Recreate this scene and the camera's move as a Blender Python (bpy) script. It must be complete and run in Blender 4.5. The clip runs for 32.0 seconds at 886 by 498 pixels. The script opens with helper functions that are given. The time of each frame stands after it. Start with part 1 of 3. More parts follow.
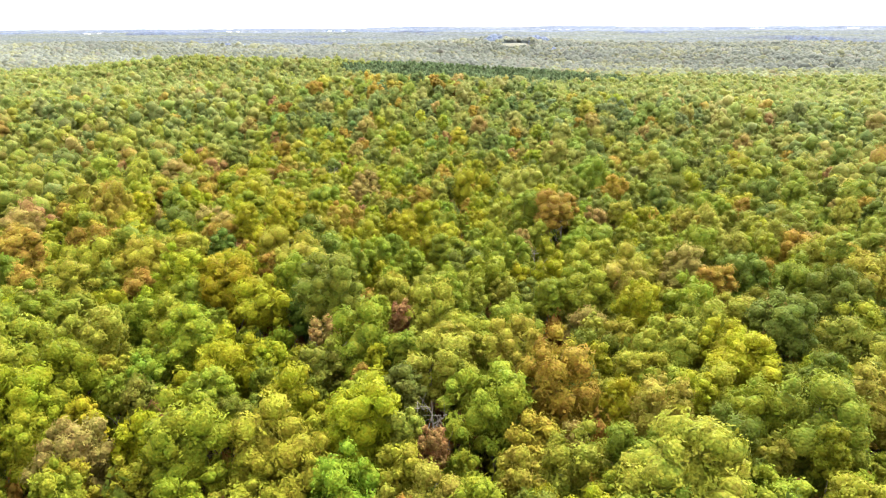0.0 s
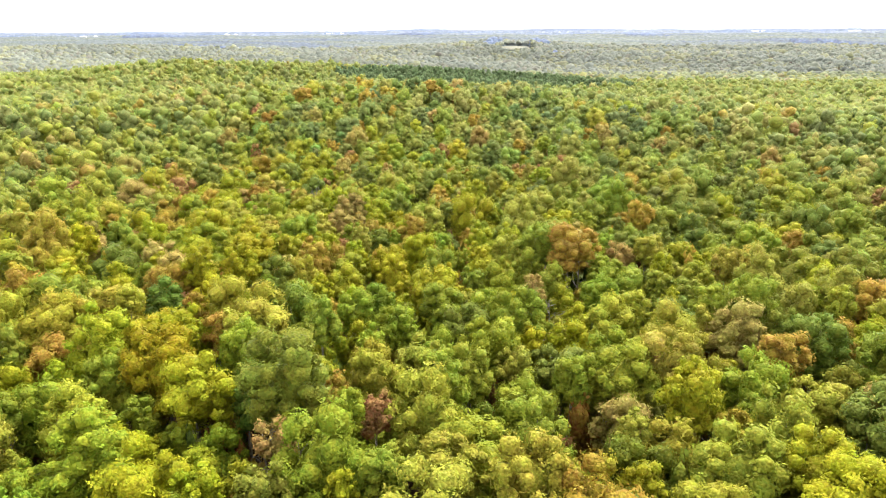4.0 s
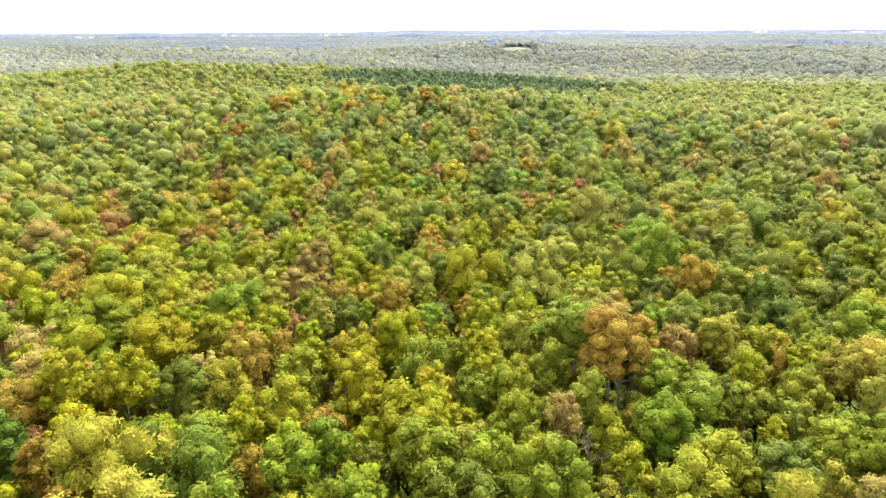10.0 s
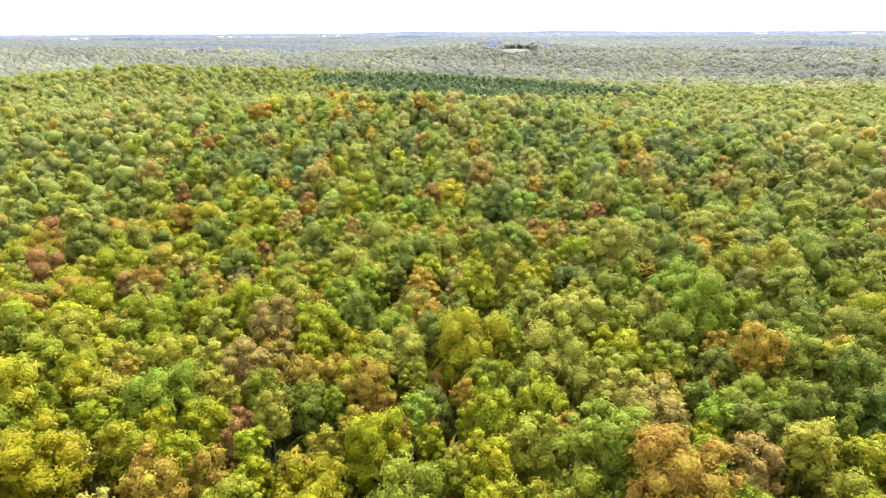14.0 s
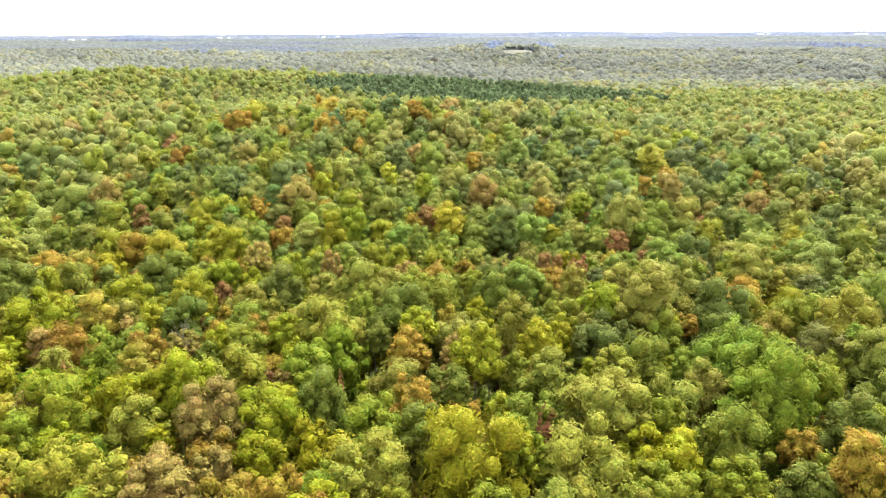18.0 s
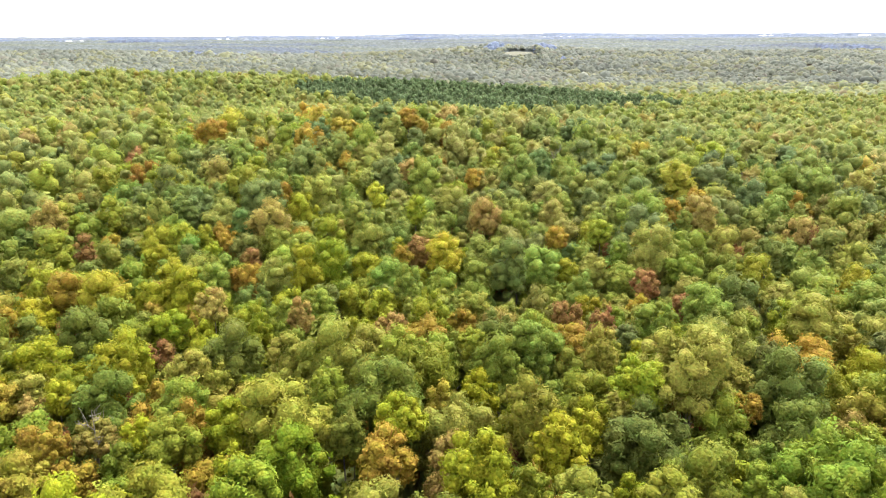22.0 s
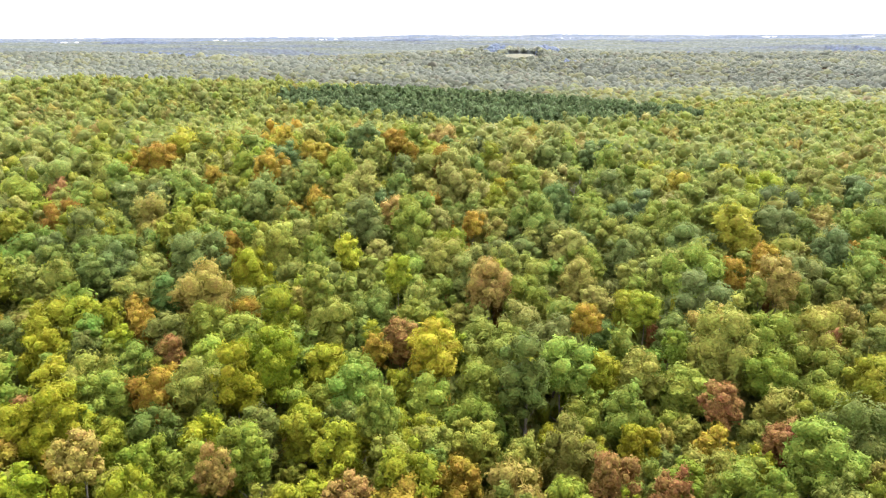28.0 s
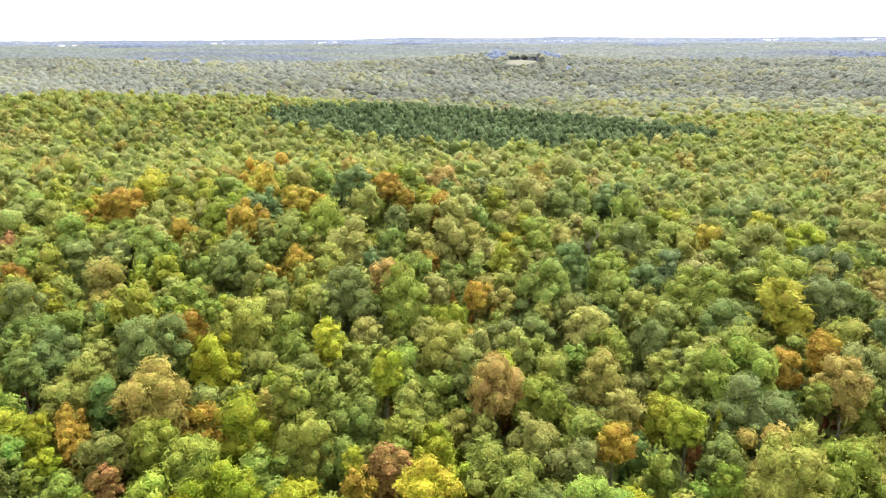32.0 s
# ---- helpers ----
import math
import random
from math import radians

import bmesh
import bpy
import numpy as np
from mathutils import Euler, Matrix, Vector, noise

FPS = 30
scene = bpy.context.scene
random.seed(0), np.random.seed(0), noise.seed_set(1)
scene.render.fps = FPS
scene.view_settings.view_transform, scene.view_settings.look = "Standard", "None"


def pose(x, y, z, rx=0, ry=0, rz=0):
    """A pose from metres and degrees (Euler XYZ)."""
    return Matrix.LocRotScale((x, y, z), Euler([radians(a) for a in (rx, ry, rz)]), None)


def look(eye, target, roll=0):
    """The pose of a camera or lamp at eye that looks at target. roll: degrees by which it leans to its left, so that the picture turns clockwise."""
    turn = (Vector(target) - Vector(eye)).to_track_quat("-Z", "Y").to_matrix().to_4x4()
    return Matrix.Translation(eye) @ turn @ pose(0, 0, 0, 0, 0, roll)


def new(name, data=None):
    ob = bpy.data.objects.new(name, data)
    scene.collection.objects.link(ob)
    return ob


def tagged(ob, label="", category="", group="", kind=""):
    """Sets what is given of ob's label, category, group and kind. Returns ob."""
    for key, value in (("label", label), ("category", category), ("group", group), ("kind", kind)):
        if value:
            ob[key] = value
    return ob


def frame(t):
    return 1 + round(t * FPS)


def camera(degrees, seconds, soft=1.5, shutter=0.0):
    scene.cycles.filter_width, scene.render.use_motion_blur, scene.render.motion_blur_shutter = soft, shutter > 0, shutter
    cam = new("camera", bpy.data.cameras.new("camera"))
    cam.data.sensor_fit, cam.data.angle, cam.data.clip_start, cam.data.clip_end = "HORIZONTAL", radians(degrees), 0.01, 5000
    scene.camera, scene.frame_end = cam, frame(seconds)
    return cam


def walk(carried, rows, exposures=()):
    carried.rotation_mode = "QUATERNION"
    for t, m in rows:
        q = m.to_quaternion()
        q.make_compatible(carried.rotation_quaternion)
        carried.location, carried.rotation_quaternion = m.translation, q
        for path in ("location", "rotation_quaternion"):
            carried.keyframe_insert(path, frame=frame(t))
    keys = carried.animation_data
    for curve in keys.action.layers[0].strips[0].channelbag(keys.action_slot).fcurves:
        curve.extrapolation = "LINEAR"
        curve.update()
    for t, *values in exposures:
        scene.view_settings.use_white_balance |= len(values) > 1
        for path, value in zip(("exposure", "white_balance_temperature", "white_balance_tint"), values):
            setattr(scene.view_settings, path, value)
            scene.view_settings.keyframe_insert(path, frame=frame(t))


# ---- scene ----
# ---- the camera and its flight ----
cam = camera(64.7, 32.0, soft=1.2)
PATH = [
    (0, (1.28, 1.12, 53.83), (-0.97, 48.75, 38.83), -0.3),
    (3, (1.07, 19.16, 53.8), (-1.16, 66.83, 38.9), -0.3),
    (6, (0.8, 36.87, 53.48), (-1.38, 84.57, 38.73), -0.3),
    (9, (0.8, 55.21, 53.4), (-1.4, 102.94, 38.62), -0.3),
    (13, (0.46, 80.1, 53.55), (-1.66, 127.85, 38.85), -0.3),
    (17, (0.31, 104.08, 53.35), (-1.77, 151.83, 38.68), -0.3),
    (19, (0.35, 115.51, 53.28), (-1.82, 163.29, 38.71), -0.3),
    (21, (0.3, 127.05, 53.2), (-1.85, 174.85, 38.71), -0.3),
    (23, (0.4, 138.83, 53.16), (-1.77, 186.6, 38.56), -0.3),
    (25, (0.5, 150.84, 53.31), (-1.75, 198.64, 38.81), -0.3),
    (28, (0.17, 168.93, 54.21), (-1.98, 216.75, 39.73), -0.3),
    (30, (-0.23, 179.44, 57.07), (-2.31, 227.29, 42.67), -0.3),
    (32, (-0.45, 189.16, 60.36), (-2.58, 237.01, 45.98), -0.3),
]
walk(cam, [(t, look(eye, target, roll)) for t, eye, target, roll in PATH], [(0, 2.73), (9, 2.68), (19, 2.57), (32, 2.48)])

# ---- overcast daylight ----
SUN_UP, SUN_TURN = 60, 25          # degrees above the horizon, degrees from the flight line to the right
world = bpy.data.worlds.new("overcast_sky")
scene.world = world
world.use_nodes = True
wn, wl = world.node_tree.nodes, world.node_tree.links
sky = wn.new("ShaderNodeTexSky")
sky.sky_type, sky.sun_disc = "NISHITA", False
sky.sun_elevation, sky.sun_rotation = radians(SUN_UP), radians(SUN_TURN)
sky.air_density, sky.dust_density, sky.ozone_density = 1.0, 1.5, 1.0
pale = wn.new("ShaderNodeHueSaturation")
pale.inputs["Saturation"].default_value = 0.08
wl.new(sky.outputs[0], pale.inputs["Color"])
wl.new(pale.outputs[0], wn["Background"].inputs["Color"])
wn["Background"].inputs["Strength"].default_value = 0.15
sun = new("sun", bpy.data.lights.new("sun", "SUN"))
sun.data.energy, sun.data.angle, sun.data.color = 1.5, radians(12), (1.0, 0.96, 0.88)
a, e = radians(SUN_TURN), radians(SUN_UP)
toward = Vector((math.sin(a) * math.cos(e), math.cos(a) * math.cos(e), math.sin(e)))
sun.matrix_world = look(toward * 200, (0, 0, 0))


# ---- materials ----
def material(name):
    m = bpy.data.materials.new(name)
    m.use_nodes = True
    return m, m.node_tree.nodes, m.node_tree.links, m.node_tree.nodes["Principled BSDF"]


def maths(nodes, links, op, a, b):
    n = nodes.new("ShaderNodeMath")
    n.operation = op
    for i, v in enumerate((a, b)):
        if isinstance(v, (int, float)):
            n.inputs[i].default_value = v
        else:
            links.new(v, n.inputs[i])
    return n.outputs[0]


def foliage(name, source, thin=0.27, spread=0.5, leaf_size=0.2, lacy=0.0, shape=0.25, speckle=0.9):
    """Leaves whose hue belongs to each tree, with drift inside the crown and from leaf to leaf. lacy: sprays are open between single leaves."""
    m, nodes, links, bsdf = material(name)
    if source == "object":
        hue = nodes.new("ShaderNodeObjectInfo").outputs["Color"]
    else:
        at = nodes.new("ShaderNodeAttribute")
        at.attribute_name = source
        hue = at.outputs["Color"]
    leaf = nodes.new("ShaderNodeNewGeometry").outputs["Random Per Island"]
    place = nodes.new("ShaderNodeNewGeometry").outputs["Position"]
    drift = nodes.new("ShaderNodeTexNoise")
    drift.inputs["Scale"].default_value, drift.inputs["Detail"].default_value = 0.5, 2
    links.new(place, drift.inputs["Vector"])
    cells = nodes.new("ShaderNodeTexVoronoi")
    cells.inputs["Scale"].default_value = 1 / leaf_size
    links.new(place, cells.inputs["Vector"])
    single = nodes.new("ShaderNodeSeparateColor")
    links.new(cells.outputs["Color"], single.inputs[0])
    value = maths(nodes, links, "ADD", maths(nodes, links, "MULTIPLY", leaf, spread), 1 - spread / 2)
    value = maths(nodes, links, "MULTIPLY", value, maths(nodes, links, "ADD", maths(nodes, links, "MULTIPLY", single.outputs[0], speckle), 1 - speckle / 2))
    shift = maths(nodes, links, "ADD", maths(nodes, links, "MULTIPLY", drift.outputs[0], 0.085), 0.4575)
    shift = maths(nodes, links, "ADD", shift, maths(nodes, links, "MULTIPLY", maths(nodes, links, "SUBTRACT", single.outputs[1], 0.5), 0.035))
    hsv = nodes.new("ShaderNodeHueSaturation")
    links.new(hue, hsv.inputs["Color"])
    links.new(shift, hsv.inputs["Hue"])
    links.new(value, hsv.inputs["Value"])
    links.new(hsv.outputs[0], bsdf.inputs["Base Color"])
    bsdf.inputs["Roughness"].default_value = 0.65
    bsdf.inputs["Specular IOR Level"].default_value = 0.06
    bump = nodes.new("ShaderNodeBump")
    bump.inputs["Strength"].default_value, bump.inputs["Distance"].default_value = shape, leaf_size
    bump.invert = True
    links.new(cells.outputs["Distance"], bump.inputs["Height"])
    links.new(bump.outputs[0], bsdf.inputs["Normal"])
    see = nodes.new("ShaderNodeBsdfTranslucent")
    links.new(hsv.outputs[0], see.inputs["Color"])
    mix = nodes.new("ShaderNodeMixShader")
    mix.inputs[0].default_value = thin
    links.new(bsdf.outputs[0], mix.inputs[1])
    links.new(see.outputs[0], mix.inputs[2])
    out = mix.outputs[0]
    if lacy:
        gap = maths(nodes, links, "GREATER_THAN", cells.outputs["Distance"], lacy)
        air = nodes.new("ShaderNodeBsdfTransparent")
        cut = nodes.new("ShaderNodeMixShader")
        links.new(gap, cut.inputs[0])
        links.new(out, cut.inputs[1])
        links.new(air.outputs[0], cut.inputs[2])
        out = cut.outputs[0]
    links.new(out, nodes["Material Output"].inputs["Surface"])
    return m


def mottled(name, dark, light, scale, fine_scale, rough=0.9, bump=0.3, third=None):
    m, nodes, links, bsdf = material(name)
    place = nodes.new("ShaderNodeNewGeometry").outputs["Position"]
    big, small = nodes.new("ShaderNodeTexNoise"), nodes.new("ShaderNodeTexNoise")
    for n, s, d in ((big, scale, 4), (small, fine_scale, 6)):
        n.inputs["Scale"].default_value, n.inputs["Detail"].default_value = s, d
        links.new(place, n.inputs["Vector"])
    ramp = nodes.new("ShaderNodeValToRGB")
    ramp.color_ramp.elements[0].color, ramp.color_ramp.elements[1].color = (*dark, 1), (*light, 1)
    ramp.color_ramp.elements[0].position, ramp.color_ramp.elements[1].position = 0.32, 0.68
    if third:
        ramp.color_ramp.elements.new(0.5).color = (*third, 1)
    both = maths(nodes, links, "ADD", maths(nodes, links, "MULTIPLY", big.outputs[0], 0.55), maths(nodes, links, "MULTIPLY", small.outputs[0], 0.45))
    links.new(both, ramp.inputs[0])
    links.new(ramp.outputs[0], bsdf.inputs["Base Color"])
    bsdf.inputs["Roughness"].default_value = rough
    bsdf.inputs["Specular IOR Level"].default_value = 0.08
    b = nodes.new("ShaderNodeBump")
    b.inputs["Strength"].default_value = bump
    links.new(small.outputs[0], b.inputs["Height"])
    links.new(b.outputs[0], bsdf.inputs["Normal"])
    return m


LEAVES = foliage("tree_leaves", "object", spread=0.2, leaf_size=0.24, lacy=0.48, speckle=0.4)
INNER = foliage("inner_leaves", "object", spread=0.25, leaf_size=0.3, shape=0.7, speckle=0.5)
WOOD_LEAVES = foliage("woodland_leaves", "hue", thin=0.38, spread=0.25, leaf_size=0.4, lacy=0.52, speckle=0.4)
WOOD_INNER = foliage("woodland_inner_leaves", "hue", thin=0.38, spread=0.25, leaf_size=0.4, shape=0.8, speckle=0.4)
RIDGE_LEAVES = foliage("ridge_leaves", "hue", thin=0.52, spread=0.25, leaf_size=0.8, lacy=0.58, speckle=0.25)
RIDGE_INNER = foliage("ridge_inner_leaves", "hue", thin=0.46, spread=0.25, leaf_size=0.8, shape=0.6, speckle=0.3)
FAR_LEAVES = foliage("far_woodland_leaves", "hue", thin=0.5, spread=0.2, leaf_size=2.5, shape=0.3, speckle=0.3)
NEEDLES = foliage("pine_needles", "object", thin=0.3, spread=0.35, leaf_size=0.5, shape=0.5, speckle=0.5)
BARK = mottled("grey_bark", (0.06, 0.05, 0.04), (0.26, 0.23, 0.19), 1.5, 9.0)
DEAD_WOOD = mottled("bleached_dead_wood", (0.10, 0.085, 0.07), (0.24, 0.215, 0.185), 1.5, 9.0)
LITTER = mottled("leaf_litter", (0.018, 0.012, 0.006), (0.085, 0.045, 0.018), 0.12, 1.7, third=(0.04, 0.024, 0.010))
MEADOW = mottled("dry_meadow", (0.088, 0.086, 0.062), (0.120, 0.116, 0.086), 0.02, 0.3)
SIDING = mottled("white_siding", (0.72, 0.72, 0.7), (0.85, 0.85, 0.83), 0.2, 2.0, rough=0.6, bump=0.05)
METAL_ROOF = mottled("pale_metal_roof", (0.5, 0.52, 0.55), (0.7, 0.72, 0.74), 0.1, 1.0, rough=0.4, bump=0.05)
GLASS = mottled("dark_window_glass", (0.03, 0.035, 0.04), (0.06, 0.07, 0.08), 0.5, 2.0, rough=0.1, bump=0.0)

# ---- the lie of the land ----
KNOT_Y = [-6000, 140, 190, 240, 270, 300, 350, 440, 520, 680, 870, 1050, 1250, 1500, 2000, 3000, 4200, 4900, 9000]
KNOT_Z = [0.5, 0.5, -1.2, -3.2, 0.3, 3.2, 4.2, 1.6, -0.5, -7, 0, 5, 13, 17, 22, 30, 40, 52, 52]


# hills of the far country: x, y, half widths, rise
HILLS = [(-60, 1160, 280, 150, 6), (520, 1000, 260, 120, 5), (-480, 900, 220, 120, 3), (600, 4800, 500, 300, 8), (-300, 4850, 300, 250, 10), (68, 1255, 110, 70, 7), (640, 1400, 260, 160, 4)]
# dry meadows between the far woods, each on a low rise added to lift it into the camera's view: x, y, half width, half
# depth
FIELDS = [(66, 1178, 25, 64), (-493, 2640, 60, 110), (-395, 1196, 46, 14), (409, 3580, 100, 130), (-664, 3490, 70, 120), (1308, 3490, 90, 120),
          (1840, 3690, 100, 120), (-1604, 2990, 80, 110), (-1150, 3400, 80, 110), (2150, 3500, 100, 110)]


def ground(x, y):
    """Height of the ground: a flat upland, a low ridge, a valley and rising country behind."""
    x, y = np.asarray(x, float), np.asarray(y, float)
    z = np.interp(y, KNOT_Y, KNOT_Z)
    z = z + 17 * np.exp(-((x + 195) / 175) ** 2 - ((y - 545) / 85) ** 2)
    z = z + 10 * np.exp(-((x + 45) / 95) ** 2 - ((y - 350) / 50) ** 2)
    z = z + 5.5 * np.exp(-((x - 10) / 110) ** 2 - ((y - 540) / 80) ** 2)
    z = z + 3 * np.exp(-((x + 420) / 260) ** 2 - ((y - 900) / 120) ** 2)
    z = z - 5 * np.exp(-((x - 260) / 160) ** 2 - ((y - 420) / 150) ** 2)
    for hx, hy, rx, ry, up in HILLS:
        z = z + up * np.exp(-((x - hx) / rx) ** 2 - ((y - hy) / ry) ** 2)
    for fx, fy, rx, ry in FIELDS:
        z = z + 7 * np.exp(-((x - fx) / (rx * 1.9)) ** 2 - ((y - fy) / (ry * 1.7)) ** 2)
    far = np.clip((y - 650) / 900, 0, 1) * np.clip((1850 - y) / 600, 0.2, 1)
    z = z + far * (5.0 * np.sin(x / 210 + y / 330 + 0.6) * np.sin(y / 190 - x / 700) + 3.0 * np.sin(x / 95 - y / 260 + 1.0) + 4.5 * np.sin(y / 98 + x / 240 + 1.5 * np.sin(x / 300)))
    near = np.clip((900 - y) / 500, 0, 1)
    return z + near * (0.7 * np.sin(x / 31 + 0.5) * np.sin(y / 43) + 0.5 * np.sin(x / 17 + y / 23))


# ---- mesh helpers ----
def sheet(name, verts, faces, mat, hue=None, smooth=False, inner=None, inner_faces=0):
    """A mesh from arrays of corners and of triangles or quads."""
    verts, faces = np.asarray(verts, np.float32), np.asarray(faces, np.int32)
    me = bpy.data.meshes.new(name)
    n, k = faces.shape
    me.vertices.add(len(verts))
    me.vertices.foreach_set("co", verts.ravel())
    me.loops.add(n * k)
    me.loops.foreach_set("vertex_index", faces.ravel())
    me.polygons.add(n)
    me.polygons.foreach_set("loop_start", np.arange(0, n * k, k, dtype=np.int32))
    me.polygons.foreach_set("loop_total", np.full(n, k, dtype=np.int32))
    if smooth:
        me.polygons.foreach_set("use_smooth", np.ones(n, dtype=bool))
    if hue is not None:
        at = me.color_attributes.new("hue", "FLOAT_COLOR", "POINT")
        at.data.foreach_set("color", np.concatenate([hue, np.ones((len(verts), 1))], axis=1).astype(np.float32).ravel())
    me.update(calc_edges=True)
    me.materials.append(mat)
    if inner:
        me.materials.append(inner)
        slot = np.zeros(n, np.int32)
        slot[inner_faces if isinstance(inner_faces, np.ndarray) else slice(inner_faces)] = 1
        me.polygons.foreach_set("material_index", slot)
    return me


def ball(sub):
    bm = bmesh.new()
    bmesh.ops.create_icosphere(bm, subdivisions=sub, radius=1.0)
    bmesh.ops.triangulate(bm, faces=bm.faces)
    v = np.array([p.co[:] for p in bm.verts])
    f = np.array([[p.index for p in q.verts] for q in bm.faces])
    bm.free()
    return v, f


BALLS = {1: ball(1)}


def join(pieces):
    vs, fs, at = [], [], 0
    for v, f in pieces:
        vs.append(v)
        fs.append(f + at)
        at += len(v)
    return np.concatenate(vs), np.concatenate(fs)


def tube(points, radii, sides=6):
    """A tapered limb through the points."""
    points = np.asarray(points, float)
    vs, fs = [], []
    for i, (p, r) in enumerate(zip(points, radii)):
        d = points[min(i + 1, len(points) - 1)] - points[max(i - 1, 0)]
        d /= np.linalg.norm(d) + 1e-9
        u = np.cross(d, (0.31, 0.95, 0.1))
        u /= np.linalg.norm(u) + 1e-9
        w = np.cross(d, u)
        for k in range(sides):
            c, s = math.cos(2 * math.pi * k / sides), math.sin(2 * math.pi * k / sides)
            vs.append(p + r * (c * u + s * w))
    for i in range(len(points) - 1):
        for k in range(sides):
            a0, a1 = i * sides + k, i * sides + (k + 1) % sides
            fs += [(a0, a1, a1 + sides), (a0, a1 + sides, a0 + sides)]
    return np.array(vs), np.array(fs)


def lobes_of(rng, count, wide, deep, peak, lump, solid):
    """Centres and radii of the clumps that make up a crown whose tip is at height 0; wide: half width, deep: depth below the tip, peak: from 1.4, a narrow tip, to 2.6, a broad one."""
    side = rng.random() * 6.28
    skew, lean = rng.uniform(0.05, 0.22), wide * rng.uniform(0.0, 0.3)
    out = [(np.array([0, 0, -deep * 0.55]), np.array([wide * solid, wide * solid, deep * 0.4]))]
    for i in range(count):
        q = 0.06 + 0.84 * ((i + 0.5) / count) ** 0.85
        turn = i * 2.399 + rng.normal(0, 0.4)
        r = wide * lump * (0.55 + 0.9 * rng.random())
        far = wide * (math.sqrt(1 - (1 - q / 0.5) ** peak) if q < 0.5 else 1 - 1.1 * (q - 0.5) ** 2) * (1 + skew * math.cos(turn - side))
        far = max(0.0, far * (0.8 + 0.32 * rng.random()) - r * 0.75)
        shift = lean * (0.5 - q)
        c = np.array([far * math.cos(turn) + shift * math.cos(side), far * math.sin(turn) + shift * math.sin(side), -deep * q + r * 0.35 + rng.normal(0, 0.3)])
        out.append((c, np.array([r, r, r * (0.78 + 0.3 * rng.random())])))
    return out


def crown_shape(rng, count, wide, deep, leaves, size, core, peak=2.0, lump=0.3, ragged=0.36, full=0.86, solid=0.62, rough=0.1):
    """A crown with its tip at height 0: lumpy clumps clothed in tilted sprays of leaves."""
    lobes = lobes_of(rng, count, wide, deep, peak, lump, solid)
    bv, bf = BALLS[core]
    pieces = []
    for c, r in lobes:
        shake = 1 + rng.normal(0, rough, (len(bv), 1))
        pieces.append((c + bv * shake * r * full, bf))
    area = np.array([(r[0] * r[2]) for _, r in lobes])
    area[0] *= 0.4
    pick = rng.choice(len(lobes), leaves * 3, p=area / area.sum())
    way = rng.normal(size=(leaves * 3, 3))
    way[:, 2] = way[:, 2] + 0.3
    way /= np.linalg.norm(way, axis=1, keepdims=True)
    cs, rs = np.array([c for c, _ in lobes]), np.array([r for _, r in lobes])
    spot = cs[pick] + way * rs[pick] * (0.86 + 0.26 * rng.random((leaves * 3, 1)))
    hidden = np.zeros(len(spot), bool)
    for c, r in lobes:
        hidden |= (((spot - c) / (r * 0.84)) ** 2).sum(1) < 1
    keep = np.flatnonzero(~hidden)[:leaves]
    spot, way = spot[keep], way[keep]
    n = len(spot)
    facing = way + rng.normal(0, ragged, (n, 3)) + np.array([0, 0, 0.15])
    facing /= np.linalg.norm(facing, axis=1, keepdims=True)
    side = np.cross(facing, rng.normal(size=(n, 3)))
    side /= np.linalg.norm(side, axis=1, keepdims=True)
    along = np.cross(facing, side)
    s = size * (0.55 + 0.9 * rng.random((n, 1)))
    skew = rng.normal(0, 0.35, (n, 1))
    corners = np.stack([spot - along * s * 0.45 - side * s * 0.48, spot - along * s * 0.4 + side * s * 0.48 - facing * s * 0.12,
                        spot + along * s * 0.6 + side * s * skew], axis=1).reshape(-1, 3)
    pieces.append((corners, np.arange(3 * n).reshape(-1, 3)))
    return join(pieces)


def trunk_shape(rng, tall, thick, limbs, spread):
    """A leaning, tapered trunk with limbs that rise into the crown."""
    lean = rng.normal(0, 0.25, 2)
    mid = [np.array([lean[0] * t * t, lean[1] * t * t, tall * t - 0.3]) for t in (0, 0.04, 0.3, 0.6, 1.0)]
    parts = [tube(mid, [thick * 1.5, thick, thick * 0.8, thick * 0.55, thick * 0.15], 7)]
    for k in range(limbs):
        t = 0.42 + 0.45 * k / limbs
        base = np.array([lean[0] * t * t, lean[1] * t * t, tall * t - 0.3])
        turn = k * 2.4 + rng.random()
        out = np.array([math.cos(turn), math.sin(turn), 0]) * spread * (1.1 - t * 0.6)
        tip = base + out + np.array([0, 0, spread * 0.7])
        parts.append(tube([base, (base + tip) / 2 + np.array([0, 0, 0.15]), tip], [thick * 0.4, thick * 0.25, thick * 0.06], 5))
    return join(parts)


def part(name, mesh, parent, label=""):
    ob = new(name, mesh)
    ob.parent = parent
    return tagged(ob, label)


# ---- the ground, one sheet to the horizon ----
def land():
    ys = np.concatenate([np.arange(-900, 900, 20.0), np.geomspace(900, 5600, 110)])
    us = np.linspace(-1, 1, 121)
    half = np.maximum(700, np.abs(ys) * 0.95)
    x, y = us[None, :] * half[:, None], np.repeat(ys[:, None], len(us), axis=1)
    v = np.stack([x, y, ground(x, y)], axis=2).reshape(-1, 3)
    r, c = np.meshgrid(np.arange(len(ys) - 1), np.arange(len(us) - 1), indexing="ij")
    i = (r * len(us) + c).ravel()
    return sheet("ground", v, np.stack([i, i + 1, i + len(us) + 1, i + len(us)], axis=1), LITTER, smooth=True)


tagged(new("ground", land()), "brown leaf litter of the forest floor over rolling land", "ground", kind="structure")

